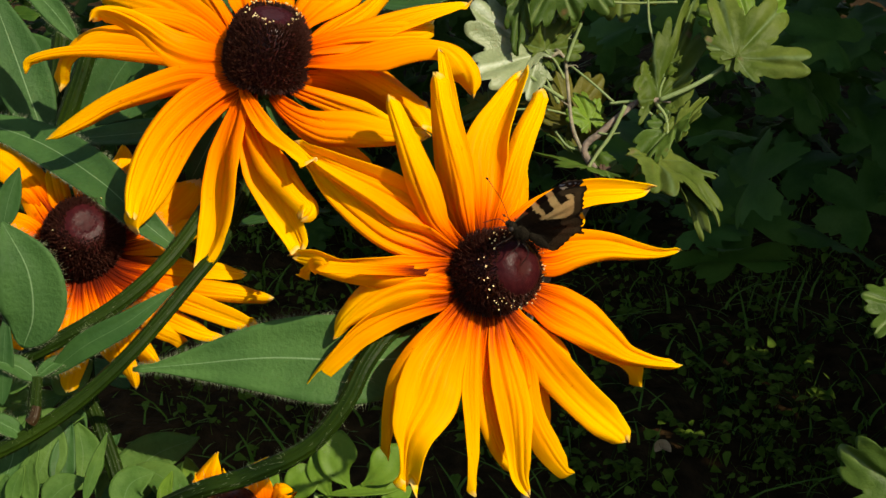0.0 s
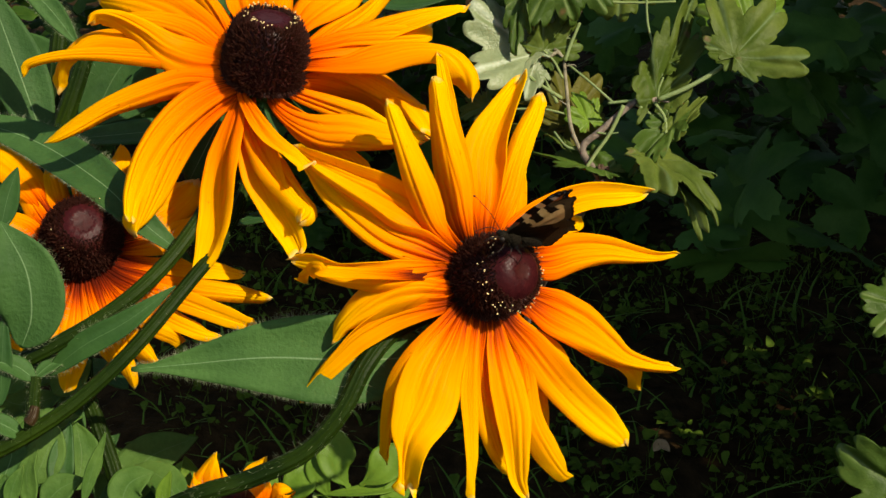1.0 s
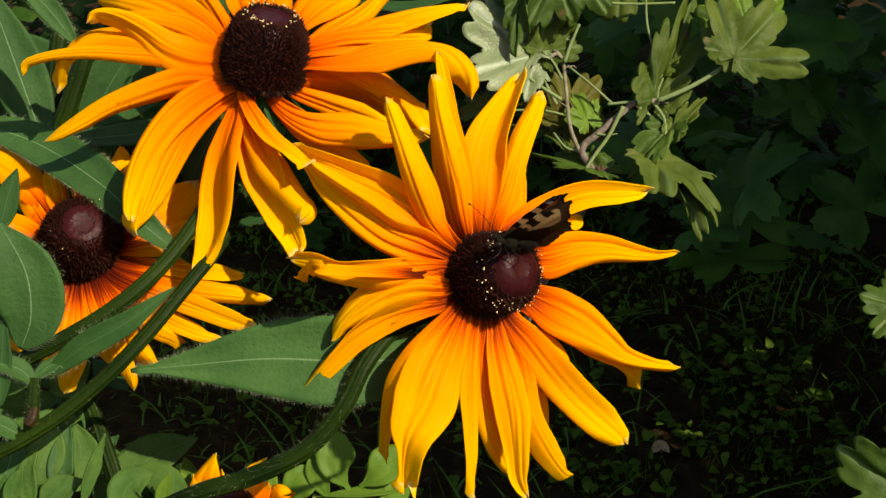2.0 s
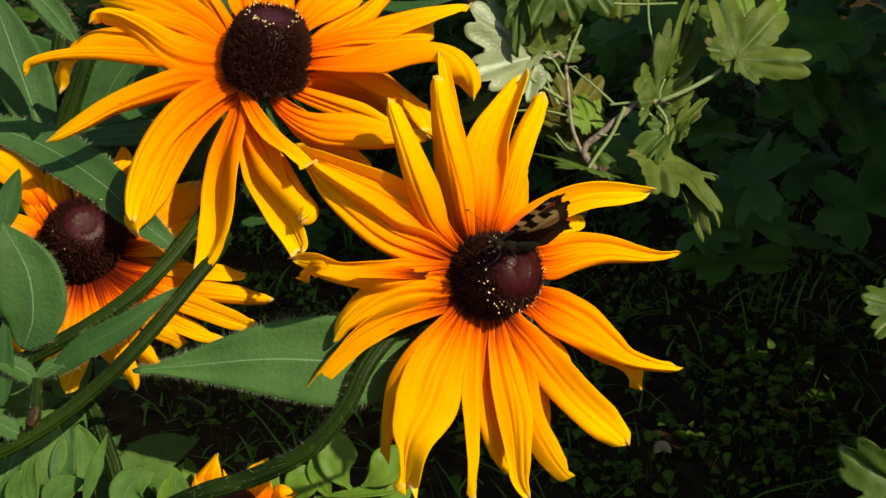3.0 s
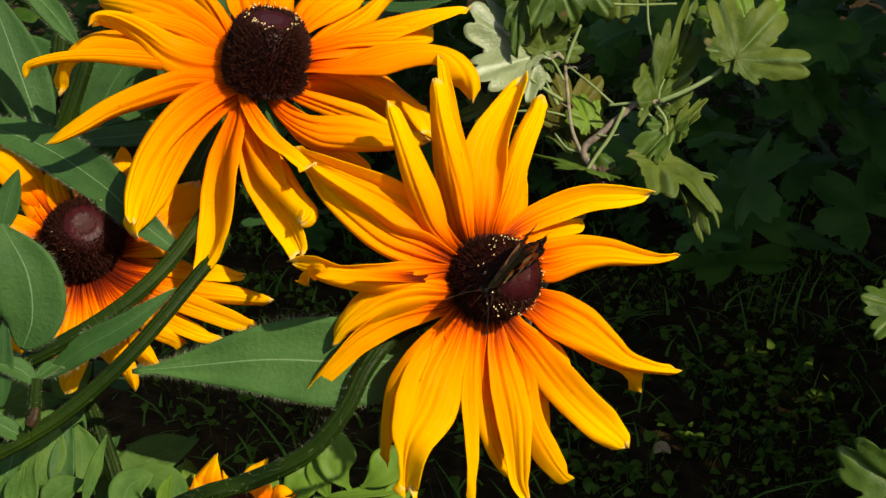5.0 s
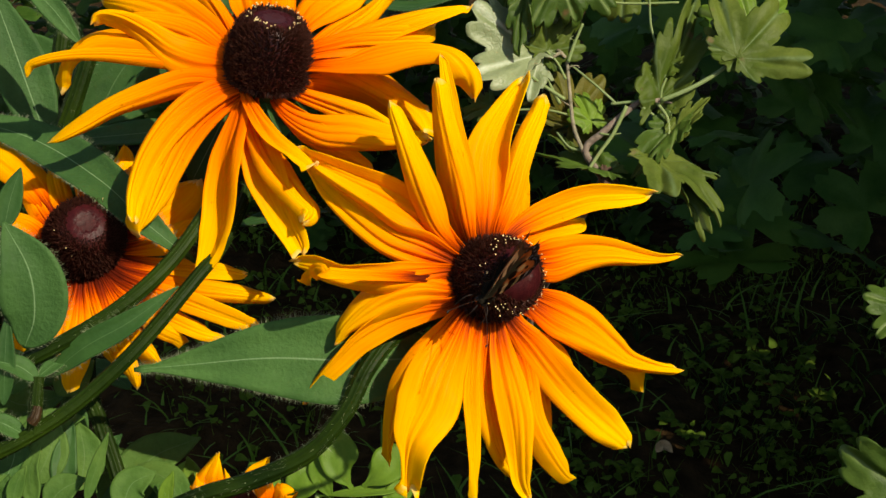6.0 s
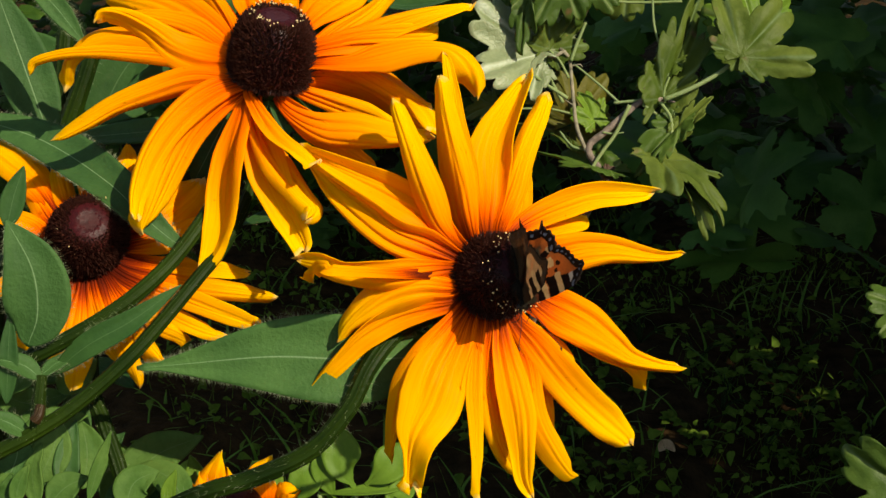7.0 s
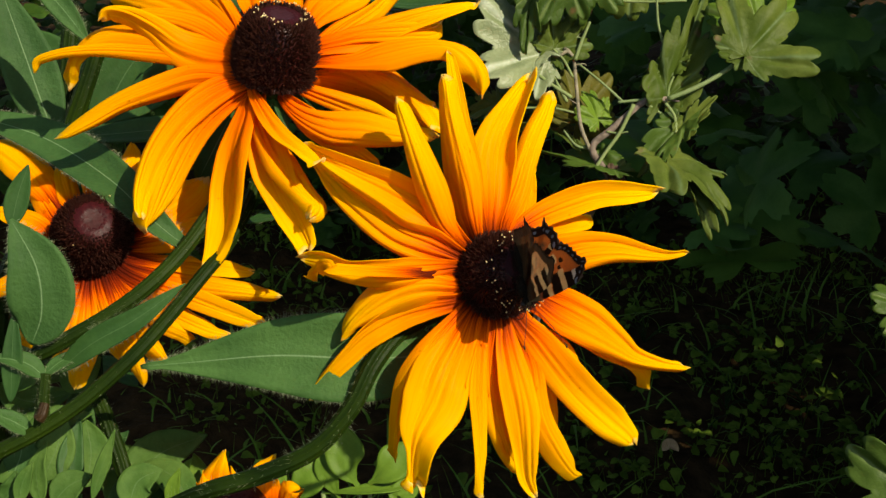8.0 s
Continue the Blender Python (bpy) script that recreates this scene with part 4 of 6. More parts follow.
def back_petals():
    base = (-0.0917, 0.0199, 0.6117)

    def p(stations, widths, roll=0, twist=0, **kw):
        shaped_petal(back_flower, base, stations, widths, AX3, roll, twist, seed=70 + len(back_flower.children), material=PETAL_RED, **kw)

    p([(-0.0854, 0.0232, 0.6166), (-0.0787, 0.0283, 0.6223), (-0.0732, 0.0358, 0.6280), (-0.0709, 0.0405, 0.6302)], (0.0029, 0.0072, 0.0057, 0.0017))
    p([(-0.0829, 0.0207, 0.6145), (-0.0725, 0.0247, 0.6191), (-0.0666, 0.0301, 0.6231), (-0.0636, 0.0345, 0.6250)], (0.0034, 0.0115, 0.0109, 0.0043))
    p([(-0.0817, 0.0176, 0.6119), (-0.0710, 0.0187, 0.6138), (-0.0652, 0.0234, 0.6165), (-0.0637, 0.0275, 0.6171)], (0.0029, 0.0069, 0.0057, 0.0017))
    p([(-0.0806, 0.0150, 0.6097), (-0.0647, 0.0134, 0.6084), (-0.0550, 0.0145, 0.6068), (-0.0502, 0.0175, 0.6046)], (0.0026, 0.0049, 0.0043, 0.0014))
    p([(-0.0808, 0.0113, 0.6067), (-0.0639, 0.0064, 0.6024), (-0.0528, 0.0054, 0.5982), (-0.0467, 0.0078, 0.5943)], (0.0026, 0.0052, 0.0046, 0.0014))
    p([(-0.0803, 0.0128, 0.6079), (-0.0614, 0.0095, 0.6051), (-0.0503, 0.0100, 0.6030), (-0.0426, 0.0125, 0.6002)], (0.0026, 0.0057, 0.0046, 0.0014))
    p([(-0.0822, 0.0104, 0.6051), (-0.0682, 0.0051, 0.5991), (-0.0599, 0.0041, 0.5952), (-0.0551, 0.0063, 0.5924)], (0.0023, 0.0049, 0.0043, 0.0014))
    p([(-0.0828, 0.0098, 0.6046), (-0.0722, 0.0035, 0.5976), (-0.0670, 0.0037, 0.5940), (-0.0647, 0.0066, 0.5907)], (0.0023, 0.0046, 0.0034, 0.0014))
    p([(-0.0841, 0.0091, 0.6042), (-0.0773, 0.0020, 0.5968), (-0.0720, -0.0005, 0.5910), (-0.0707, 0.0011, 0.5868)], (0.0023, 0.0055, 0.0043, 0.0014))
    p([(-0.0858, 0.0091, 0.6042), (-0.0808, 0.0003, 0.5954), (-0.0775, -0.0032, 0.5886), (-0.0763, -0.0033, 0.5825)], (0.0023, 0.0052, 0.0043, 0.0014))
    p([(-0.0882, 0.0086, 0.6040), (-0.0847, 0.0029, 0.5979), (-0.0818, -0.0004, 0.5917), (-0.0808, 0.0004, 0.5869)], (0.0020, 0.0043, 0.0049, 0.0017))
    p([(-0.0911, 0.0088, 0.6043), (-0.0906, 0.0010, 0.5966), (-0.0919, -0.0027, 0.5899), (-0.0933, -0.0047, 0.5825)], (0.0023, 0.0086, 0.0080, 0.0017))
    p([(-0.0943, 0.0099, 0.6054), (-0.0958, 0.0029, 0.5987), (-0.0977, -0.0005, 0.5926), (-0.0998, -0.0008, 0.5872)], (0.0023, 0.0060, 0.0057, 0.0017))
    p([(-0.0972, 0.0116, 0.6069), (-0.1031, 0.0044, 0.5995), (-0.1088, 0.0010, 0.5917)], (0.0023, 0.0063, 0.0020))
    p([(-0.0995, 0.0140, 0.6105), (-0.1080, 0.0103, 0.6075), (-0.1201, 0.0095, 0.6016)], (0.0023, 0.0063, 0.0020))
    p([(-0.1002, 0.0173, 0.6129), (-0.1046, 0.0195, 0.6166), (-0.1117, 0.0223, 0.6185), (-0.1200, 0.0258, 0.6194)], (0.0026, 0.0063, 0.0072, 0.0020))
    p([(-0.0995, 0.0212, 0.6158), (-0.1034, 0.0241, 0.6201), (-0.1073, 0.0290, 0.6236), (-0.1126, 0.0356, 0.6265)], (0.0026, 0.0063, 0.0063, 0.0020))
    p([(-0.0983, 0.0225, 0.6168), (-0.1057, 0.0290, 0.6243), (-0.1126, 0.0342, 0.6286), (-0.1214, 0.0401, 0.6319)], (0.0026, 0.0086, 0.0106, 0.0057))
    p([(-0.0966, 0.0235, 0.6175), (-0.0988, 0.0268, 0.6221), (-0.1012, 0.0321, 0.6263), (-0.1032, 0.0377, 0.6288)], (0.0023, 0.0057, 0.0052, 0.0014))
    p([(-0.0925, 0.0251, 0.6184), (-0.0931, 0.0297, 0.6241), (-0.0945, 0.0352, 0.6282), (-0.0962, 0.0416, 0.6314)], (0.0023, 0.0057, 0.0052, 0.0014))
    p([(-0.0886, 0.0247, 0.6179), (-0.0863, 0.0301, 0.6239), (-0.0844, 0.0364, 0.6285), (-0.0845, 0.0415, 0.6306)], (0.0026, 0.0075, 0.0063, 0.0017))


back_petals()
flower_cone(back_flower, (-0.0917, 0.0192, 0.6116), (0.2800, -0.6219, 0.7313), 0.0094, 0.0150, 0.5, 0.87, (0.58, 0.74, 0.012), 4, 2300)
stem([(-0.0926, 0.0214, 0.6078), (-0.0954, 0.0242, 0.5890), (-0.0926, 0.0099, 0.5749), (-0.0889, 0.0035, 0.5683), (-0.0843, -0.0037, 0.5599), (-0.0809, -0.0098, 0.5517), (-0.0786, -0.0158, 0.5387)], 0.0018, 0.0021, STEM, back_flower, "upright hairy green stem", 300, 0.002, 9)
stem([(-0.0787, -0.0154, 0.5395), (-0.0786, -0.0158, 0.5387), (-0.085, -0.005, 0.36), (-0.092, 0.01, 0.18), (-0.092, 0.012, -0.01)], 0.0021, 0.0032, STEM, back_flower, name="lower_stem", n=24)

# ---- a young flower low down ----
low_flower = thing("coneflower", (-0.0531, -0.0101, 0.5510), "young golden coneflower with upright petals", "flower", "coneflowers")


def low_petals():
    def p(points, width, roll=0, **kw):
        petal(low_flower, points, width, VIEW, roll, 0, seed=120 + len(low_flower.children), **kw)
    p([(-0.0597, -0.0084, 0.5498), (-0.0586, -0.0085, 0.5592), (-0.0575, -0.0030, 0.5639)], 0.0086, peak=0.30, tip=0.03, cup=0.3)
    p([(-0.0634, -0.0081, 0.5505), (-0.0621, -0.0093, 0.5574), (-0.0632, -0.0052, 0.5592)], 0.0060, peak=0.30, tip=0.03, cup=0.3)
    p([(-0.0559, -0.0084, 0.5498), (-0.0546, -0.0091, 0.5579), (-0.0560, -0.0047, 0.5603)], 0.0052, peak=0.30, tip=0.03, cup=0.3)
    p([(-0.0475, -0.0084, 0.5498), (-0.0472, -0.0084, 0.5594), (-0.0450, -0.0036, 0.5626)], 0.0089, peak=0.34, tip=0.03, cup=0.3)
    p([(-0.0536, -0.0084, 0.5498), (-0.0515, -0.0097, 0.5566), (-0.0505, -0.0052, 0.5592)], 0.0052, peak=0.34, tip=0.03, cup=0.3)
    p([(-0.0426, -0.0084, 0.5498), (-0.0406, -0.0101, 0.5558), (-0.0375, -0.0072, 0.5548)], 0.0058, peak=0.40, tip=0.03, cup=0.3)


low_petals()
flower_cone(low_flower, (-0.0534, -0.0097, 0.5472), (0.0000, 0.0181, 0.9998), 0.00766, 0.01, 0.6, 0.3, (0.5, 0.6, 0.1), 11, 300)
stem([(-0.0534, -0.0100, 0.5465), (-0.0549, -0.0039, 0.5288), (-0.0592, 0.0098, 0.4755)], 0.00214, 0.00230, STEM, low_flower, "", 0)
stem([(-0.0592, 0.0098, 0.4755), (-0.0600, 0.0110, 0.25), (-0.0610, 0.0120, -0.01)], 0.0023, 0.0030, STEM, low_flower, name="lower_stem", n=24)

# ---- leafy shoot whose stem crosses below the flowers ----
shoot = thing("leafy_shoot", (-0.0975, -0.0184, 0.5805), "hairy green shoot with long lance-shaped leaves", "plant")
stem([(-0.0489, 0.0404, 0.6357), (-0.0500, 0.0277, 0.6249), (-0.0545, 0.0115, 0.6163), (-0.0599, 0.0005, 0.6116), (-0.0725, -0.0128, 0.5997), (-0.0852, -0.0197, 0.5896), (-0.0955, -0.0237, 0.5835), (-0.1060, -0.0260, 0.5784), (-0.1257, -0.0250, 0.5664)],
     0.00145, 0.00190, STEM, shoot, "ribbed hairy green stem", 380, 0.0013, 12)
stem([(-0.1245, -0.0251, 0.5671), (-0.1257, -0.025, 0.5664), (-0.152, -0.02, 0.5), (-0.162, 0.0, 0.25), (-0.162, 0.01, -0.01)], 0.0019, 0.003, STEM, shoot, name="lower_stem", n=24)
lance_leaf([(-0.0733, -0.0140, 0.5948), (-0.0609, -0.0126, 0.5953), (-0.0406, -0.0128, 0.5973), (-0.0193, -0.0122, 0.5962), (0.0022, -0.0003, 0.5909)], 0.02100, (0.0984, -0.8295, 0.5497), LEAF, shoot, "broad green leaf with pale midrib", hairy=520, seed=21, peak=1.4)
lance_leaf([(-0.0935, -0.0146, 0.5933), (-0.0839, -0.0143, 0.6012), (-0.0733, -0.0117, 0.6066), (-0.0625, -0.0065, 0.6132)], 0.00619, (-0.2157, -0.9251, 0.3124), LEAF_DARK, shoot, "", hairy=120, seed=22)
stem([(-0.0955, -0.0237, 0.5835), (-0.0949, -0.0218, 0.5897), (-0.0943, -0.0189, 0.5959)], 0.00175, 0.00121, STEM, shoot, "short side stalk", 120, 0.0015, 13)
stem([(-0.0952, -0.0252, 0.5873), (-0.0944, -0.0247, 0.5883), (-0.0940, -0.0228, 0.5901)], 0.0013, 0.0010, NODE, shoot, "reddish stem joint", 40, 0.0012, 16, name="joint")
lance_leaf([(-0.0943, -0.0193, 0.5951), (-0.0984, -0.0197, 0.5991), (-0.1051, -0.0217, 0.6018)], 0.00539, (0.0000, -0.4131, 0.9107), LEAF, shoot, hairy=60, seed=23)
lance_leaf([(-0.0943, -0.0192, 0.5955), (-0.0921, -0.0154, 0.5965), (-0.0874, -0.0105, 0.5975)], 0.00404, (0.0000, -0.4131, 0.9107), LEAF, shoot, hairy=60, seed=24)
lance_leaf([(-0.0974, -0.0240, 0.5826), (-0.1013, -0.0246, 0.5861), (-0.1071, -0.0252, 0.5896)], 0.00539, (0.3333, -0.3225, 0.8860), LEAF, shoot, hairy=60, seed=25)
lance_leaf([(-0.0971, -0.0170, 0.6024), (-0.0941, -0.0156, 0.6102), (-0.0947, -0.0130, 0.6205), (-0.1002, -0.0093, 0.6309)], 0.01508, (0.2120, -0.7750, 0.5953), LEAF, shoot, "broad rounded green leaf", hairy=160, seed=26, peak=0.8)
lance_leaf([(-0.1016, -0.0235, 0.5908), (-0.1009, -0.0200, 0.6008), (-0.1004, -0.0153, 0.6108)], 0.00458, (0.2157, -0.8340, 0.5079), LEAF_DARK, shoot, seed=27)

# ---- leaves of the clump behind ----
clump = thing("leaf_clump", (-0.1244, 0.0537, 0.5459), "clump of long hairy green leaves and stems", "plant")
lance_leaf([(-0.1306, 0.0439, 0.6385), (-0.1077, 0.0397, 0.6328), (-0.0864, 0.0234, 0.6275), (-0.0732, 0.0124, 0.6206), (-0.0614, 0.0119, 0.6099)], 0.01239, (-0.1036, -0.4413, 0.8914), LEAF, clump, "long arching green leaf with hairy rim", hairy=520, seed=31, peak=0.85, cup=-0.2)
lance_leaf([(-0.1136, 0.0668, 0.6213), (-0.1217, 0.0764, 0.6419), (-0.1306, 0.0867, 0.6640)], 0.01544, (0.3145, -0.8108, 0.4937), LEAF, clump, seed=32)
lance_leaf([(-0.1105, 0.0568, 0.6707), (-0.1031, 0.0539, 0.6647), (-0.0949, 0.0495, 0.6553)], 0.00624, (-0.2074, -0.5327, 0.8205), LEAF, clump, hairy=120, seed=33)
lance_leaf([(-0.0732, 0.0681, 0.6477), (-0.0827, 0.0637, 0.6384), (-0.0969, 0.0597, 0.6298)], 0.01105, (0.3180, -0.5894, 0.7427), LEAF, clump, seed=34)
lance_leaf([(-0.1017, 0.0486, 0.6296), (-0.0803, 0.0494, 0.6313), (-0.0566, 0.0553, 0.6321)], 0.01011, (0.0000, -0.3420, 0.9397), LEAF, clump, seed=35)
lance_leaf([(-0.0588, 0.0519, 0.6366), (-0.0634, 0.0480, 0.6282), (-0.0688, 0.0434, 0.6185)], 0.01226, (0.3015, -0.6924, 0.6555), LEAF, clump, seed=36)
lance_leaf([(-0.1049, 0.0018, 0.6238), (-0.1031, 0.0052, 0.6311), (-0.1007, 0.0081, 0.6374)], 0.00565, (0.3162, -0.8598, 0.4009), LEAF_DARK, clump, seed=37)
lance_leaf([(-0.0942, 0.1085, 0.6397), (-0.1030, 0.1033, 0.6285), (-0.1118, 0.0951, 0.6109)], 0.01588, (0.4240, -0.6342, 0.6466), LEAF_DARK, clump, seed=38)
lance_leaf([(-0.1330, 0.1100, 0.6429), (-0.1224, 0.1025, 0.6269), (-0.1171, 0.0921, 0.6045)], 0.02117, (0.0000, -0.7262, 0.6875), LEAF_DARK, clump, seed=39)
lance_leaf([(-0.0541, 0.0298, 0.6128), (-0.0422, 0.0310, 0.6155), (-0.0288, 0.0313, 0.6162)], 0.00594, (0.0000, -0.2057, 0.9786), LEAF_DARK, clump, hairy=60, seed=40)
lance_leaf([(-0.0221, 0.0645, 0.6636), (-0.0098, 0.0638, 0.6622), (0.0025, 0.0648, 0.6643)], 0.00613, (0.0000, -0.2057, 0.9786), LEAF_DARK, clump, hairy=60, seed=41)
lance_leaf([(-0.0669, 0.0787, 0.6705), (-0.0630, 0.0747, 0.6620), (-0.0606, 0.0707, 0.6534)], 0.00947, (0.0000, -0.6566, 0.7543), LEAF, clump, seed=42)
stem([(-0.1035, 0.0896, 0.6466), (-0.1093, 0.0819, 0.6300), (-0.1143, 0.0762, 0.6178), (-0.1225, 0.0558, 0.5977), (-0.1269, 0.0374, 0.5818)], 0.00251, 0.00301, STEM, clump, "", 300, 0.002, 14)
stem([(-0.1158, 0.1002, 0.6455), (-0.1184, 0.0900, 0.6237), (-0.1226, 0.0806, 0.6035), (-0.1295, 0.0697, 0.5801)], 0.00240, 0.00292, STEM, clump, "", 200, 0.002, 15)
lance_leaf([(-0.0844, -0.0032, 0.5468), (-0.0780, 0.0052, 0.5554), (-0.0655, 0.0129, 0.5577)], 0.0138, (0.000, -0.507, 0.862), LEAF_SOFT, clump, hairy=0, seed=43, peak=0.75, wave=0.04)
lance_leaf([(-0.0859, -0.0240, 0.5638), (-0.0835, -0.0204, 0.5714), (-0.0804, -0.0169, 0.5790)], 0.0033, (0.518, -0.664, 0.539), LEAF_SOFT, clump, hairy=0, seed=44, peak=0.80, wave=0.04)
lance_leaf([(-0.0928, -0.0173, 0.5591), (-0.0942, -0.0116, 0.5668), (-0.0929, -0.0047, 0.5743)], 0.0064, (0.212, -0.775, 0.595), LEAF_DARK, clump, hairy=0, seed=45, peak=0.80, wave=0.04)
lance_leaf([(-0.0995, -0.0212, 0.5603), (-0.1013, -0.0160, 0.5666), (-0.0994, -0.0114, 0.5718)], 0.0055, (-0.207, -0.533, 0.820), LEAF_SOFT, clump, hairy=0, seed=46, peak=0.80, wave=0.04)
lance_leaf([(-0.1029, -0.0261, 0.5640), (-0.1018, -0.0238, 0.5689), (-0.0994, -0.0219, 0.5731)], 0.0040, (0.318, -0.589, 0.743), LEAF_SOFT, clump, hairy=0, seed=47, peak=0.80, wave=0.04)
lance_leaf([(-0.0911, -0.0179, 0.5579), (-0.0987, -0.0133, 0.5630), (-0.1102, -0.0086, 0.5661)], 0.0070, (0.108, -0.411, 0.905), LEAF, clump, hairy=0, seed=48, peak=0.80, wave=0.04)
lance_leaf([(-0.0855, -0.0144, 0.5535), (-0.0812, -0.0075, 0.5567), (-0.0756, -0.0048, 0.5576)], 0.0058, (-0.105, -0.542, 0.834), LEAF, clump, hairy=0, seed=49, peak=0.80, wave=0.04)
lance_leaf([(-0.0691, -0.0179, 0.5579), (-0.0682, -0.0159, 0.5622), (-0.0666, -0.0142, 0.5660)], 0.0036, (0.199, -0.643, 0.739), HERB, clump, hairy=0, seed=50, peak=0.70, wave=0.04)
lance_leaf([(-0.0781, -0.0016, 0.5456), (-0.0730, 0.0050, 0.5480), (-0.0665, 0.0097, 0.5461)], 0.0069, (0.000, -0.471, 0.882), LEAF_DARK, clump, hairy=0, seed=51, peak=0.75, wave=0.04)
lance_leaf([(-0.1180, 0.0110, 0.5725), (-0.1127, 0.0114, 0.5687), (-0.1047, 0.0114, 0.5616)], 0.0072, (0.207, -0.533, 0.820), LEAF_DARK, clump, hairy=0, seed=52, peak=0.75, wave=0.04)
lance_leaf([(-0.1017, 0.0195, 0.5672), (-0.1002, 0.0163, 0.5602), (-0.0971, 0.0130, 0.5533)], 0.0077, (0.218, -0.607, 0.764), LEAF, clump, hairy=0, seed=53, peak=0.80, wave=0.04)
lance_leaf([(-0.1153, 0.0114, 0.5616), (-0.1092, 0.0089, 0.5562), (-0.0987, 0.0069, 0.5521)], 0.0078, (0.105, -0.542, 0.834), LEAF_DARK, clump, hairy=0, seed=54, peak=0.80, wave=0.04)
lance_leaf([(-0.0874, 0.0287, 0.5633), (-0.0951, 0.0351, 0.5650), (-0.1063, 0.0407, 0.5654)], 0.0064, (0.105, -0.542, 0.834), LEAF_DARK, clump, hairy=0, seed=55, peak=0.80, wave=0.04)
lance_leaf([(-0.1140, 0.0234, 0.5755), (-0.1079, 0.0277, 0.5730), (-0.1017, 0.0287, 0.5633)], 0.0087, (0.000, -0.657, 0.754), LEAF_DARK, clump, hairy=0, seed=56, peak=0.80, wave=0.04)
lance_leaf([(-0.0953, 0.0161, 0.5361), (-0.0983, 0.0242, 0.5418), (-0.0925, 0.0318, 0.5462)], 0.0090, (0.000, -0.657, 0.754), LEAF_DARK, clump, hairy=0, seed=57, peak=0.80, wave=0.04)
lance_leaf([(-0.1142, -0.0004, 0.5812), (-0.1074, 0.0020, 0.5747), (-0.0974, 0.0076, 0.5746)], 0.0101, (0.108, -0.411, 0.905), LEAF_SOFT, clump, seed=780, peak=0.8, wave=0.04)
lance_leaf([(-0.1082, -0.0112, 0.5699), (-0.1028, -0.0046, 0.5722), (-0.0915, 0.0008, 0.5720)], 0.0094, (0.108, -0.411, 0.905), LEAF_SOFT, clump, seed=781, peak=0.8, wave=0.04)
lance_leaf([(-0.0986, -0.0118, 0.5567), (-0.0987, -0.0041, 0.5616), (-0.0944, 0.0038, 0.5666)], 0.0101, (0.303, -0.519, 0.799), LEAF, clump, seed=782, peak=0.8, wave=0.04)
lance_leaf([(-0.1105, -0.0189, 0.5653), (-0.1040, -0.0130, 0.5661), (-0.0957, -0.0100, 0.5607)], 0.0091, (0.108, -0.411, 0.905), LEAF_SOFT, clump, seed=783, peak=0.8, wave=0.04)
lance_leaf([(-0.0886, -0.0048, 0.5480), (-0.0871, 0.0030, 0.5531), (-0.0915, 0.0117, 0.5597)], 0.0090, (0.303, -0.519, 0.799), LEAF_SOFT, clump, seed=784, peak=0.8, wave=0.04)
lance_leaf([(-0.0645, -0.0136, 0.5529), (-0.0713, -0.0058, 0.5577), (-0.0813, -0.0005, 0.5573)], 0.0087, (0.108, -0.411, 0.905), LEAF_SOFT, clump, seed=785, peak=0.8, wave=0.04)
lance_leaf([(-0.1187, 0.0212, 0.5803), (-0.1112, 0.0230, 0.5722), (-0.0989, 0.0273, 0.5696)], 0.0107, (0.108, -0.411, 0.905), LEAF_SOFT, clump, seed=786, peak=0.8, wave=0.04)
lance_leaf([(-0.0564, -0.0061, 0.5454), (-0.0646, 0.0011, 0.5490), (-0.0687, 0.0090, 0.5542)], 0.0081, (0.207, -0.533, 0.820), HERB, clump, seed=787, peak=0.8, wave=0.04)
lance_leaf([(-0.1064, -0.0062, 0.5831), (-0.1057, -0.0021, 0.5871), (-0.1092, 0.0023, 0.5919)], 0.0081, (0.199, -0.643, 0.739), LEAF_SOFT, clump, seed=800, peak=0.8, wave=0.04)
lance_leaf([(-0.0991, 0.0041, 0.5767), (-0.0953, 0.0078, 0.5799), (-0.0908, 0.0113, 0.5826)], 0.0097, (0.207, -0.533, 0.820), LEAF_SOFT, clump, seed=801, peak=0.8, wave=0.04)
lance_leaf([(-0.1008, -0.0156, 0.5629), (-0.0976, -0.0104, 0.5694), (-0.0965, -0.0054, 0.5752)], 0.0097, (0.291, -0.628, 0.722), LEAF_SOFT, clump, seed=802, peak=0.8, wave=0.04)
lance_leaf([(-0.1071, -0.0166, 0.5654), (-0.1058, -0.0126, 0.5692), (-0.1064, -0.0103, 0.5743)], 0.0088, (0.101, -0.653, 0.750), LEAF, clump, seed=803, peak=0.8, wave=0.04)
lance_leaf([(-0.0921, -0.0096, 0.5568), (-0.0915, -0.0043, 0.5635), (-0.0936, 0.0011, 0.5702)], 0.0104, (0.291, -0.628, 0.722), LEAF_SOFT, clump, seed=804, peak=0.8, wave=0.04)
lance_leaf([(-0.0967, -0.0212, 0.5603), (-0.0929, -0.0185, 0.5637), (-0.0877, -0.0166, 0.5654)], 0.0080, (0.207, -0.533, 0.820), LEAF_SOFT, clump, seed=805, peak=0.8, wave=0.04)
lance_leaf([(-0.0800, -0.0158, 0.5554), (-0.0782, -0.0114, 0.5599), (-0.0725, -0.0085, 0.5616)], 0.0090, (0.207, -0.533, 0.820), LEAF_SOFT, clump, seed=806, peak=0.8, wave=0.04)
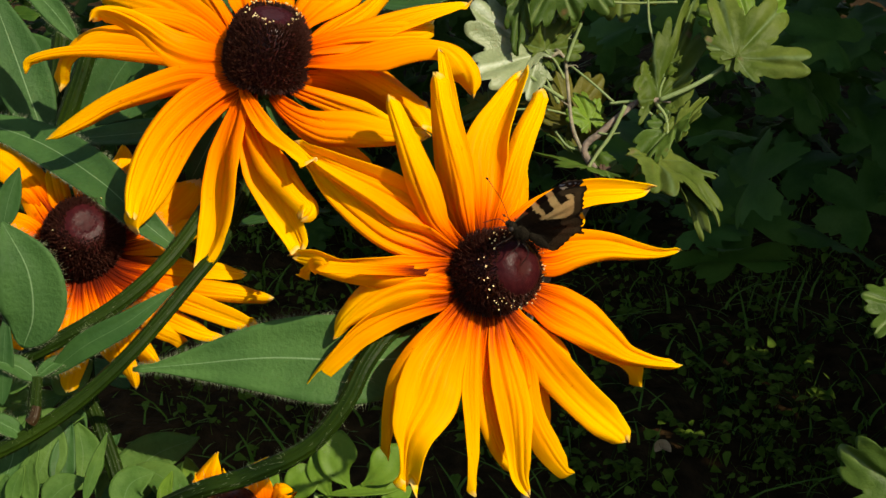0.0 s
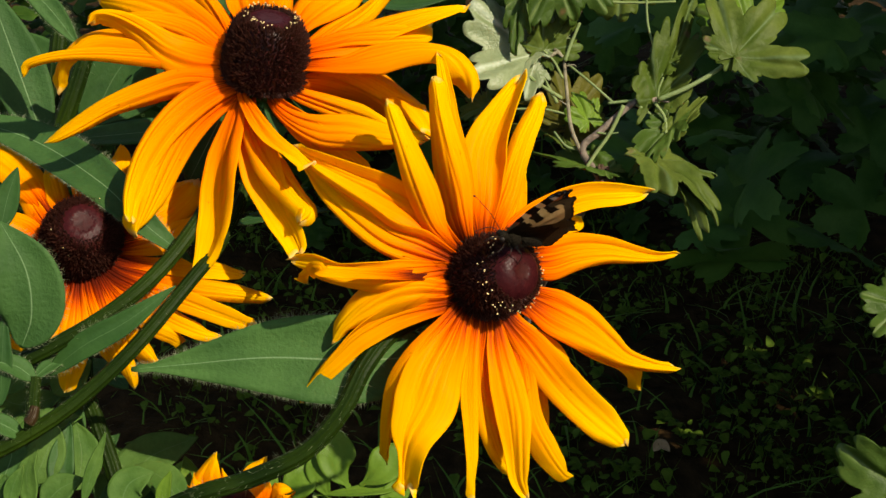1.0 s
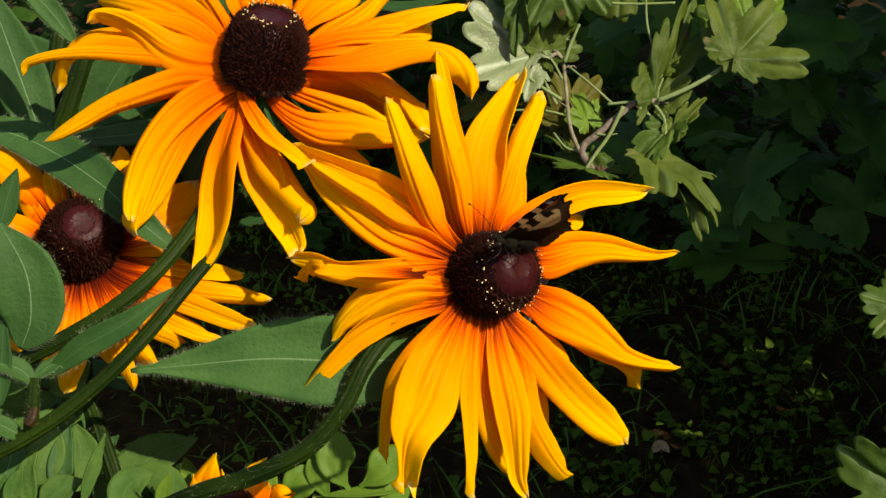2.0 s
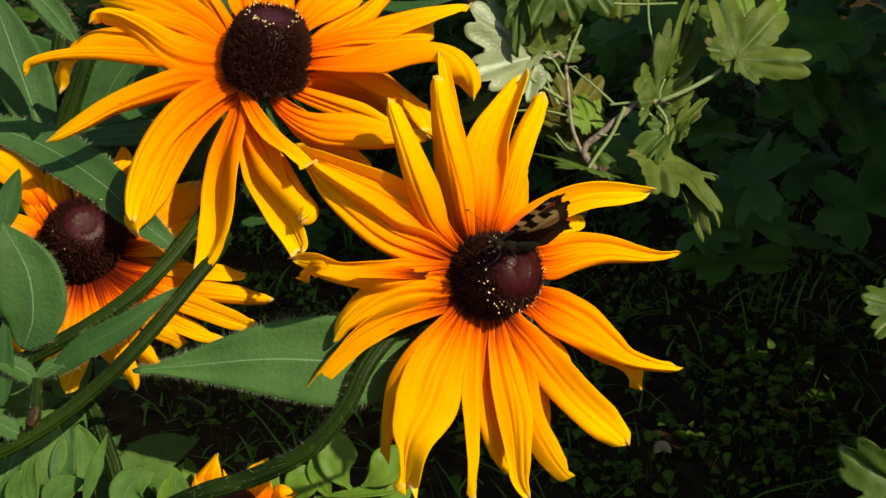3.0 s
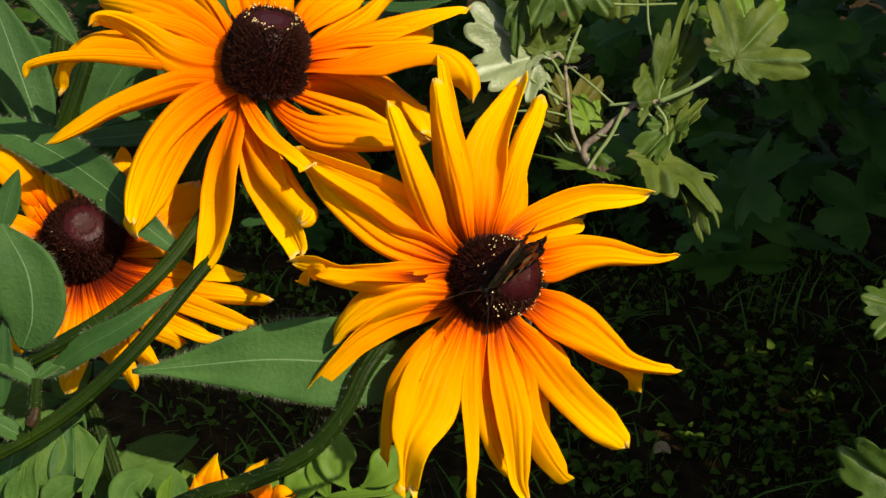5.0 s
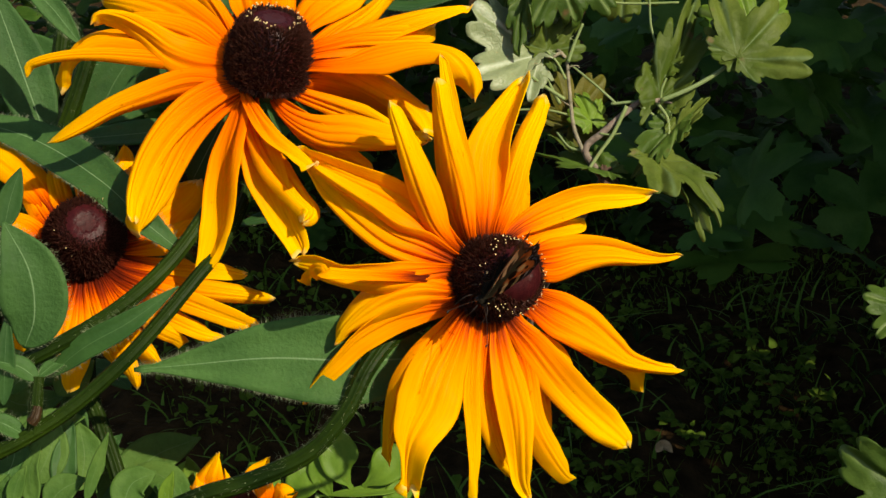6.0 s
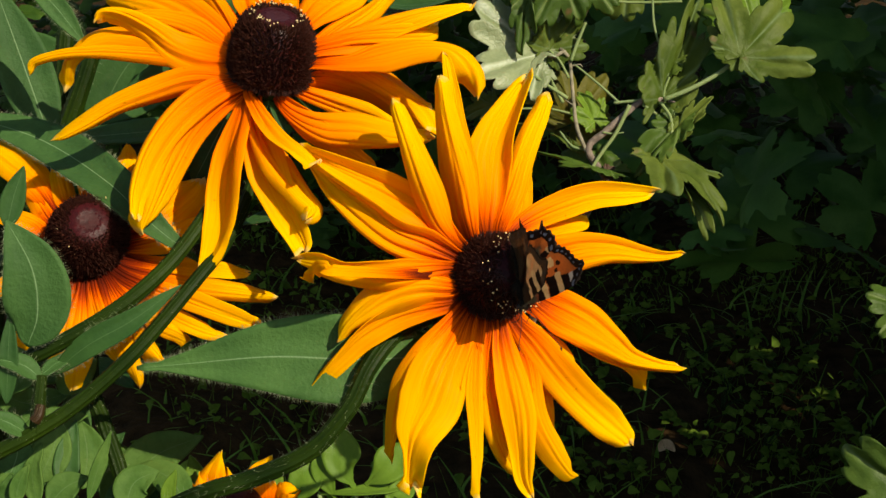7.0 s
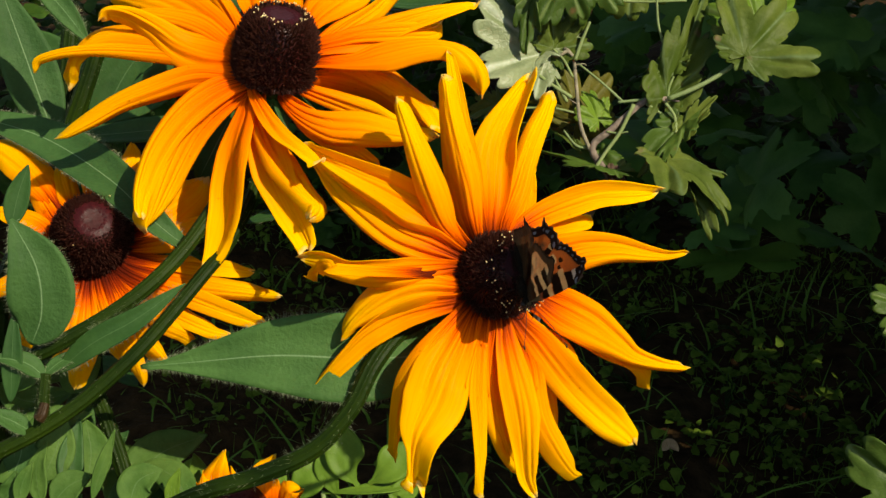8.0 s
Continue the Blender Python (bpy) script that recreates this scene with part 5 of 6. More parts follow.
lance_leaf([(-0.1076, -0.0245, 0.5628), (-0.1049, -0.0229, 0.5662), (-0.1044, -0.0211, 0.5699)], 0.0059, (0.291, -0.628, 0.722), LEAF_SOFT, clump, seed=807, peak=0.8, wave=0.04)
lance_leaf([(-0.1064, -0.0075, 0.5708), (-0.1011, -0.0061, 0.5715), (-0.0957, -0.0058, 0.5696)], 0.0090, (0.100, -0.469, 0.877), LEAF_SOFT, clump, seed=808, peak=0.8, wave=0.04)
stem([(-0.1269, 0.0374, 0.5818), (-0.150, 0.042, 0.40), (-0.155, 0.050, -0.01)], 0.0030, 0.0034, STEM, clump, name="lower_stem", n=24)
stem([(-0.1295, 0.0697, 0.5801), (-0.158, 0.072, 0.40), (-0.163, 0.070, -0.01)], 0.0029, 0.0034, STEM, clump, name="lower_stem", n=24)

# ---- round-lobed herb at the foot ----
herb = thing("columbine", (-0.0328, 0.1275, 0.4202), "low herb with light green rounded leaflets", "plant")


def herb_leaves():
    for base, mid, tip, width, nrm, k in (
        ((-0.0353, 0.1238, 0.4595), (-0.0404, 0.1260, 0.4690), (-0.0394, 0.1351, 0.4790), 0.0153, (0.101, -0.653, 0.750), 0),
        ((-0.0314, 0.1242, 0.4603), (-0.0235, 0.1251, 0.4670), (-0.0158, 0.1327, 0.4738), 0.0144, (0.207, -0.533, 0.820), 1),
        ((-0.0489, 0.1227, 0.4572), (-0.0313, 0.1218, 0.4599), (-0.0136, 0.1260, 0.4595), 0.0074, (0.000, -0.095, 0.995), 2),
        ((-0.0620, 0.1208, 0.4532), (-0.0682, 0.1229, 0.4623), (-0.0754, 0.1297, 0.4675), 0.0140, (0.000, -0.545, 0.839), 3),
        ((-0.0609, 0.1208, 0.4532), (-0.0552, 0.1229, 0.4623), (-0.0491, 0.1291, 0.4663), 0.0135, (0.105, -0.542, 0.834), 4),
        ((-0.0423, 0.1218, 0.4552), (-0.0465, 0.1238, 0.4643), (-0.0491, 0.1317, 0.4718), 0.0096, (-0.207, -0.533, 0.820), 5),
        ((-0.0183, 0.1208, 0.4532), (-0.0204, 0.1210, 0.4584), (-0.0118, 0.1256, 0.4587), 0.0096, (0.000, -0.471, 0.882), 6),
        ((-0.0969, 0.1218, 0.4552), (-0.0986, 0.1238, 0.4643), (-0.0977, 0.1303, 0.4688), 0.0100, (0.105, -0.542, 0.834), 7),
    ):
        lance_leaf([base, mid, tip], width, nrm, HERB, herb, seed=900 + k, peak=1.5, wave=0.05, cup=-0.08, stalk=0.15)
        stem([base, Vector(base) + Vector((0.004, 0.006, -0.05)), Vector(herb.location)], 0.0009, 0.0012, STEM_PALE, herb, name="leaf_stalk", n=12)
    stem([Vector(herb.location), (-0.031, 0.129, 0.2), (-0.030, 0.130, -0.01)], 0.0014, 0.0020, STEM_PALE, herb, name="stalk", n=16)


herb_leaves()

# ---- sunlit twig of the gooseberry bush ----
twig = thing("gooseberry_twig", (0.0388, 0.0564, 0.6226), "sunlit gooseberry branch with scalloped grey-green leaves", "branch")


FOLDED = ((0, 1.0, 20), (34, 0.72, 17), (-34, 0.72, 17), (75, 0.42, 22), (-75, 0.42, 22))
FAN = ((0, 1.0, 26), (54, 0.92, 24), (-54, 0.92, 24), (96, 0.30, 18), (-96, 0.30, 18))
GOOSE = ((0, 1.0, 30), (58, 0.88, 25), (-58, 0.88, 25), (105, 0.40, 20), (-105, 0.40, 20))


def gooseberry():
    g = twig
    L = [
        ((0.0270, 0.0682, 0.6480), (0.0075, 0.0705, 0.6624), (0.106, -0.637, 0.764), CURRANT_PALE, 8, 0.10, 1.06),
        ((0.0260, 0.0706, 0.6483), (0.0098, 0.0673, 0.6460), (0.000, -0.269, 0.963), CURRANT_PALE, 12, 0.15, 0.62),
        ((0.0226, 0.0698, 0.6655), (0.0197, 0.0608, 0.6510), (-0.527, -0.720, 0.452), CURRANT_DEEP, 24, 0.20, 0.46),
        ((0.0310, 0.0694, 0.6695), (0.0239, 0.0620, 0.6583), (0.216, -0.834, 0.508), CURRANT_DEEP, 10, 0.20, 0.95),
        ((0.0384, 0.0734, 0.6686), (0.0348, 0.0665, 0.6561), (0.314, -0.811, 0.494), CURRANT_DEEP, 10, 0.15, 1.00),
        ((0.0287, 0.0686, 0.6488), (0.0378, 0.0751, 0.6581), (0.309, -0.754, 0.579), CURRANT, 14, 0.10, 0.70),
        ((0.0193, 0.0814, 0.6668), (0.0168, 0.0754, 0.6586), (0.000, -0.657, 0.754), CURRANT_DEEP, 10, 0.10, 0.80),
        ((0.0525, 0.0901, 0.6666), (0.0516, 0.0839, 0.6532), (0.000, -0.545, 0.839), CURRANT, 8, 0.12, 1.10),
        ((0.0603, 0.0629, 0.6365), (0.0728, 0.0797, 0.6631), (0.105, -0.722, 0.684), CURRANT, 10, 0.05, 0.40),
        ((0.0635, 0.0692, 0.6454), (0.0524, 0.0637, 0.6383), (0.199, -0.643, 0.739), CURRANT, 14, 0.10, 0.50),
        ((0.0800, 0.0600, 0.6494), (0.0952, 0.0689, 0.6637), (0.105, -0.722, 0.684), CURRANT, 8, 0.12, 1.00),
        ((0.0805, 0.0623, 0.6494), (0.0735, 0.0663, 0.6581), (0.101, -0.653, 0.750), CURRANT, 8, 0.10, 0.80),
        ((0.0872, 0.0747, 0.6524), (0.0832, 0.0834, 0.6664), (0.000, -0.657, 0.754), CURRANT_BRIGHT, 6, 0.10, 1.00),
        ((0.0646, 0.0581, 0.6309), (0.0506, 0.0462, 0.6198), (-0.424, -0.634, 0.647), CURRANT_DEEP, 18, 0.10, 0.46),
        ((0.0640, 0.0569, 0.6283), (0.0736, 0.0598, 0.6395), (0.207, -0.533, 0.820), CURRANT, 18, 0.10, 0.36),
        ((0.0592, 0.0502, 0.6235), (0.0761, 0.0319, 0.6175), (0.398, -0.379, 0.835), CURRANT, 8, 0.15, 0.55),
        ((0.0630, 0.0485, 0.6199), (0.0721, 0.0312, 0.6113), (0.309, -0.393, 0.866), CURRANT, 12, 0.15, 0.32),
        ((0.0132, 0.0697, 0.6323), (0.0048, 0.0686, 0.6299), (0.000, -0.567, 0.824), CURRANT, 8, 0.10, 0.95),
        ((0.0363, 0.0713, 0.6263), (0.0473, 0.0788, 0.6375), (0.398, -0.728, 0.559), CURRANT_WORN, 10, 0.15, 0.95),
        # the lit patch of the yellowing leaf, put in as a small brighter leaf
        ((0.0421, 0.0659, 0.6288), (0.0386, 0.0699, 0.6373), (0.291, -0.628, 0.722), CURRANT_BRIGHT, 8, 0.10, 0.80),
        ((0.0452, 0.0526, 0.6192), (0.0256, 0.0609, 0.6228), (-0.108, -0.267, 0.958), CURRANT_DEEP, 14, 0.10, 0.45),
        ((0.0353, 0.0731, 0.6301), (0.0235, 0.0748, 0.6337), (0.000, -0.413, 0.911), CURRANT_WORN, 10, 0.10, 0.38),
        ((0.0330, 0.0725, 0.6241), (0.0187, 0.0732, 0.6256), (0.000, -0.413, 0.911), CURRANT_WORN, 10, 0.10, 0.32),
        ((0.0361, 0.0606, 0.6223), (0.0300, 0.0628, 0.6269), (0.207, -0.533, 0.820), CURRANT, 16, 0.10, 0.35),
        ((0.0443, 0.0524, 0.6187), (0.0491, 0.0500, 0.6159), (0.228, -0.682, 0.695), DEAD, 20, 0.30, 0.60),
    ]
    for k, (b, t, n, m, fold, droop, wide) in enumerate(L):
        lobed_leaf(b, t, n, m, g, "curled dead brown leaf" if m is DEAD else "", fold, droop, 200 + k, wide, crinkle=0.6, lobes=FOLDED if wide < 0.52 else FAN if wide == 1.0 else GOOSE, core=0.2 if wide == 1.0 else 0.34)
    for pts, r0, r1, m in (
        ([(0.0391, 0.0566, 0.6231), (0.0363, 0.0597, 0.6297), (0.0350, 0.0648, 0.6405), (0.0341, 0.0678, 0.6471), (0.0316, 0.0688, 0.6491)], 0.00060, 0.00047, BARK_PALE),
        ([(0.0445, 0.0535, 0.6165), (0.0395, 0.0569, 0.6237), (0.0445, 0.0590, 0.6282), (0.0502, 0.0612, 0.6328), (0.0549, 0.0626, 0.6360), (0.0606, 0.0628, 0.6362)], 0.00110, 0.00079, BARK),
        ([(0.0599, 0.0589, 0.6375), (0.0657, 0.0599, 0.6396), (0.0711, 0.0610, 0.6420), (0.0766, 0.0625, 0.6451), (0.0810, 0.0641, 0.6485)], 0.00069, 0.00057, STEM_PALE),
        ([(0.0603, 0.0626, 0.6360), (0.0537, 0.0626, 0.6360), (0.0467, 0.0624, 0.6354)], 0.00047, 0.00041, STEM_PALE),
        ([(0.0591, 0.0596, 0.6366), (0.0620, 0.0578, 0.6326), (0.0623, 0.0553, 0.6273), (0.0616, 0.0525, 0.6213)], 0.00051, 0.00038, STEM_PALE),
        ([(0.0545, 0.0613, 0.6354), (0.0589, 0.0599, 0.6326), (0.0614, 0.0587, 0.6300)], 0.00047, 0.00038, STEM_PALE),
        ([(0.0508, 0.0602, 0.6355), (0.0471, 0.0570, 0.6286), (0.0433, 0.0547, 0.6238), (0.0402, 0.0527, 0.6195)], 0.00057, 0.00047, STEM_PALE),
        ([(0.0484, 0.0654, 0.6347), (0.0424, 0.0676, 0.6396), (0.0357, 0.0699, 0.6445)], 0.00038, 0.00032, STEM_PALE),
        ([(0.0336, 0.0610, 0.6372), (0.0270, 0.0628, 0.6411), (0.0188, 0.0655, 0.6468)], 0.00057, 0.00041, STEM_PALE),
        ([(0.0326, 0.0633, 0.6351), (0.0275, 0.0672, 0.6434), (0.0241, 0.0687, 0.6466)], 0.00054, 0.00038, STEM_PALE),
        ([(0.0340, 0.0643, 0.6420), (0.0315, 0.0663, 0.6463), (0.0286, 0.0677, 0.6491)], 0.00041, 0.00032, STEM_PALE),
        ([(0.0346, 0.0663, 0.6463), (0.0362, 0.0683, 0.6505), (0.0387, 0.0708, 0.6560)], 0.00054, 0.00041, STEM_PALE),
        ([(0.0600, 0.0732, 0.6492), (0.0585, 0.0758, 0.6547), (0.0581, 0.0794, 0.6625)], 0.00038, 0.00032, STEM_PALE),
        ([(0.0430, 0.0824, 0.6595), (0.0543, 0.0822, 0.6589), (0.0672, 0.0823, 0.6592)], 0.00041, 0.00035, STEM_PALE),
        ([(0.0132, 0.0697, 0.6323), (0.0187, 0.0693, 0.6314), (0.0288, 0.0693, 0.6314), (0.0365, 0.0686, 0.6299)], 0.00032, 0.00035, STEM_PALE),
        ([(0.0389, 0.0578, 0.6233), (0.0351, 0.0582, 0.6242), (0.0317, 0.0600, 0.6279)], 0.00044, 0.00032, STEM_PALE),
        ([(0.0606, 0.0628, 0.6362), (0.0609, 0.0641, 0.6391), (0.0622, 0.0654, 0.6420)], 0.00041, 0.00032, STEM_PALE),
        ([(0.0434, 0.0579, 0.6283), (0.0463, 0.0578, 0.6280), (0.0494, 0.0579, 0.6283)], 0.00032, 0.00019, STEM_PALE),
        ([(0.0596, 0.0608, 0.6369), (0.0615, 0.0607, 0.6366), (0.0634, 0.0606, 0.6363)], 0.00047, 0.00025, BARK),
        ([(0.0348, 0.0648, 0.6454), (0.0370, 0.0650, 0.6457), (0.0377, 0.0647, 0.6451)], 0.00025, 0.00009, BARK_PALE),
        ([(0.0351, 0.0602, 0.6355), (0.0333, 0.0607, 0.6366), (0.0323, 0.0611, 0.6374)], 0.00022, 0.00008, BARK_PALE),
        ([(0.0559, 0.0610, 0.6372), (0.0552, 0.0618, 0.6389), (0.0548, 0.0623, 0.6400)], 0.00024, 0.00008, BARK),
        ([(0.0277, 0.0671, 0.6480), (0.0299, 0.0669, 0.6474), (0.0324, 0.0674, 0.6485), (0.0340, 0.0669, 0.6474)], 0.00063, 0.00047, BARK_PALE),
    ):
        stem(pts, r0, r1, m, g, name="leaf_stalk" if m is STEM_PALE else "twig", n=20, depth=0.04)
    stem([(0.0445, 0.0535, 0.6165), (0.0423, 0.0584, 0.6080), (0.0371, 0.0726, 0.5864), (0.0285, 0.1047, 0.5370), (0.0315, 0.1245, 0.4611), (0.065, 0.20, -0.01)], 0.0011, 0.0022, BARK, g, "thin woody branch", name="branch", n=40, depth=0.04)


gooseberry()

# ---- the shaded bush and the ground growth behind ----
bush = thing("gooseberry_bush", (0.55, 0.75, 0.0), "dense gooseberry bush with dark green leaves in shade, its unseen mass added to cast it", "bush")


def shaded_bush():
    rnd = random.Random(5)
    shapes = []
    for k in range(5):
        v, f, uv = lobed_points(0.026, 8, 0.2, 300 + k, m=60, rings=3)
        shapes.append((v, f, uv))
    at = Vector(bush.location)
    for k in range(9):
        a = rnd.uniform(0, 6.28)
        d = rnd.uniform(0.15, 0.5)
        stem([(at.x, at.y, 0), (at.x + d * 0.4 * math.cos(a), at.y + d * 0.4 * math.sin(a), 0.4), (at.x + d * math.cos(a), at.y + d * math.sin(a), 0.9)], 0.006, 0.003, BARK, bush, name="branch", n=16)
    meshes = []
    for v, f, uv in shapes:
        me = bpy.data.meshes.new("leaf")
        me.from_pydata(v, [], f)
        for p in me.polygons:
            p.use_smooth = True
        me.materials.append(BUSH_NEAR)
        meshes.append(me)

    def turn():
        return Euler((rnd.gauss(0.5, 0.4), rnd.gauss(0, 0.4), rnd.uniform(0, 6.28))).to_matrix().to_4x4()

    lobed_leaf((0.1440, 0.0738, 0.5653), (0.1321, 0.0757, 0.5693), (0.0000, -0.6566, 0.7543), CURRANT_DEEP, bush, "", 10, 0.18, 218, 1.3, crinkle=0.6, lobes=GOOSE)
    lobed_leaf((0.1440, 0.0496, 0.5134), (0.1249, 0.0544, 0.5238), (-0.7089, -0.4896, 0.5077), CURRANT_DEEP, bush, "", 10, 0.18, 219, 1.2, crinkle=0.6, lobes=GOOSE)
    for foot, mid, end in (((0.1440, 0.0738, 0.5653), (0.1627, 0.0892, 0.5510), (0.2217, 0.1448, 0.5046)), ((0.1440, 0.0496, 0.5134), (0.1627, 0.0645, 0.4979), (0.2217, 0.1208, 0.4532))):
        stem([foot, mid, end], 0.0006, 0.0009, STEM_PALE, bush, name="leaf_stalk", n=10, depth=0)
    # leaves near the front of the bush, one by one
    for k in range(230):
        x, y = rnd.uniform(0.10, 0.55), rnd.uniform(0.34, 0.62)
        z = rnd.uniform(0.44, 0.76)
        ob = new("leaf", meshes[k % 5])
        ob.parent = bush
        s = rnd.uniform(0.9, 1.9)
        ob.matrix_basis = Matrix.Translation(Vector((x, y, z)) - at) @ turn() @ Matrix.Scale(s, 4)
    verts, faces = [], []
    # gaps cut along the sun's path to drop flecks of sun on the soil
    gaps = [Vector(g) for g in ((0.375, 1.0, 0.02), (0.42, 0.92, 0.02), (0.24, 0.84, 0.01))]
    coarse = [lobed_points(0.026, 8, 0.2, 300 + k, m=22, rings=2)[:2] for k in range(5)]
    # leaf mass out of view, added to shade the background but not the flowers
    for k in range(26000):
        x, y, z = rnd.uniform(-0.1, 2.4), rnd.uniform(-0.9, 1.7), rnd.uniform(0, 2.1)
        c = x * 0.487 + y * 0.57
        if c < 0.185 or x < 0.34 + 0.42 * y:
            continue
        rough = 0.3 * noise.noise((x * 2.2, y * 2.2, z * 2.2)) + 0.12 * noise.noise((x * 7, y * 7, z * 7))
        if ((x - 1.15) / 1.3) ** 2 + ((y - 0.3) / 1.45) ** 2 + ((z - 0.75) / 1.35) ** 2 > 1 + rough:
            continue
        if any(((Vector((x, y, z)) - g).cross(SUN)).length < 0.047 for g in gaps):
            continue
        v, f = coarse[k % 5]
        m = Matrix.Translation((x, y, z)) @ turn() @ Matrix.Scale(rnd.uniform(1.6, 3.0) if c > 0.25 else rnd.uniform(0.9, 1.3), 4)
        q = len(verts)
        verts += [m @ Vector(c) for c in v]
        faces += [tuple(q + i for i in t) for t in f]
    # backdrop of leaves, added to close the view and cut sky light
    for k in range(9000):
        x, y, z = rnd.uniform(-1.2, 1.1), rnd.uniform(1.25, 2.5), rnd.uniform(0, 1.4)
        if (x / 1.15) ** 2 + ((y - 1.85) / 0.6) ** 2 + (z / 1.15) ** 2 > 1 + 0.5 * noise.noise((x * 3, y * 3, z * 3)):
            continue
        v, f = coarse[k % 5]
        m = Matrix.Translation((x, y, z)) @ turn() @ Matrix.Scale(rnd.uniform(0.9, 1.8), 4)
        q = len(verts)
        verts += [m @ Vector(c) for c in v]
        faces += [tuple(q + i for i in t) for t in f]
    tagged(mesh_object("foliage", verts, faces, CURRANT_DARK, bush), kind="stuff")


shaded_bush()


def grass_patch():
    rnd = random.Random(15)
    verts, faces = [], []
    for k in range(2200):
        x, y = rnd.uniform(-0.7, 0.7), rnd.uniform(0.45, 2.2)
        h = rnd.uniform(0.012, 0.045) if rnd.random() < 0.9 else 0.08
        a = rnd.uniform(0, 6.28)
        lean = Vector((math.cos(a), math.sin(a), 0)) * h * rnd.uniform(0.5, 1.8)
        side = Vector((-math.sin(a), math.cos(a), 0)) * rnd.uniform(0.0012, 0.0028)
        p = Vector((x, y, 0))
        q = len(verts)
        for s in range(4):
            u = s / 4
            c = p + Vector((0, 0, h)) * u * (1 - 0.25 * u) + lean * u * u
            verts += [c - side * (1 - u * 0.8), c + side * (1 - u * 0.8)]
        verts.append(p + Vector((0, 0, h * 0.75)) + lean)
        for s in range(3):
            faces.append((q + 2 * s, q + 2 * s + 1, q + 2 * s + 3, q + 2 * s + 2))
        faces.append((q + 6, q + 7, q + 8))
    tagged(mesh_object("grass", verts, faces, GRASS, None), "thin green grass on dark soil", "grass", kind="stuff")


def ground_cover():
    """Small round-leaved weeds that run over the soil, with their thin stalks."""
    rnd = random.Random(71)
    verts, faces = [], []
    for k in range(4200):
        x, y = rnd.uniform(-0.35, 0.75), rnd.uniform(0.5, 1.5)
        if noise.noise((x * 7, y * 7, 2.0)) < -0.05:
            continue
        foot = Vector((x, y, 0.0))
        top = foot + Vector((rnd.gauss(0, 0.012), rnd.gauss(0, 0.012), rnd.uniform(0.006, 0.04)))
        r = rnd.uniform(0.003, 0.0085)
        m = Euler((rnd.gauss(0.45, 0.4), rnd.gauss(0, 0.4), rnd.uniform(0, 6.28))).to_matrix()
        q = len(verts)
        verts.append(top)
        for j in range(10):
            a = 2 * math.pi * j / 10
            d = r * (1.25 if j == 0 else 1.0) * (0.85 + 0.15 * math.cos(3 * a))
            verts.append(top + m @ Vector((d * math.cos(a), 0.8 * d * math.sin(a), -0.25 * d * abs(math.cos(a)))))
        faces += [(q, q + 1 + j, q + 1 + (j + 1) % 10) for j in range(10)]
        q = len(verts)
        verts += [foot + Vector((0.0006, 0, 0)), foot - Vector((0.0006, 0, 0)), foot + Vector((0, 0.0006, 0)), top]
        faces += [(q, q + 1, q + 3), (q + 1, q + 2, q + 3), (q + 2, q, q + 3)]
    tagged(mesh_object("ground_cover", verts, faces, CREEPER, None), "small round-leaved weeds creeping over the soil", "weeds", kind="stuff")


ground_cover()


grass_patch()


def weed_kind():
    rnd = random.Random(33)
    w = thing("weed", (0.39, 0.96, 0.0), "small leafy green weed on dark soil", "weed", "weeds under the bush")
    at = Vector(w.location)
    for k in range(9):
        a = rnd.uniform(0, 6.28)
        tip = at + Vector((math.cos(a) * 0.03, math.sin(a) * 0.03, rnd.uniform(0.008, 0.035)))
        stem([at, at.lerp(tip, 0.5) + Vector((0, 0, 0.008)), tip], 0.0008, 0.0005, STEM, w, name="stalk", n=8, depth=0)
        for q in range(3):
            b = a + (q - 1) * 1.0
            lance_leaf([tip, tip + Vector((math.cos(b), math.sin(b), 0.4)) * 0.006, tip + Vector((math.cos(b), math.sin(b), 0.1)) * 0.013], rnd.uniform(0.006, 0.009), (0, -0.4, 1), CREEPER, w, seed=600 + k * 3 + q, peak=0.9)
    for x, y, rz, sc in ((0.27, 0.84, 40, 0.8), (0.17, 0.78, 90, 0.9), (0.33, 0.80, 200, 0.7), (0.44, 1.04, 150, 1.1), (0.40, 0.88, 300, 0.6), (0.10, 0.86, 20, 0.8), (0.24, 1.05, 250, 0.9), (-0.12, 0.95, 10, 0.8), (0.36, 1.06, 70, 1), (0.48, 0.95, 130, 1), (0.31, 0.90, 220, 1), (0.21, 0.92, 310, 1), (0.52, 1.08, 190, 1), (0.38, 0.80, 100, 1), (0.30, 1.0, 160, 1), (0.05, 0.80, 280, 1), (0.45, 0.82, 30, 1)):
        copy_thing(w, pose(x, y, 0, 0, 0, rz))


weed_kind()
dry = thing("dry_leaf", (0.23, 0.80, 0.012), "curled pale brown dead leaf on the soil", "leaf")
lance_leaf([(0.222, 0.80, 0.012), (0.229, 0.802, 0.018), (0.239, 0.798, 0.013)], 0.011, (0, -0.5, 0.8), STRAW, dry, name="blade", cup=-0.5, peak=0.9)

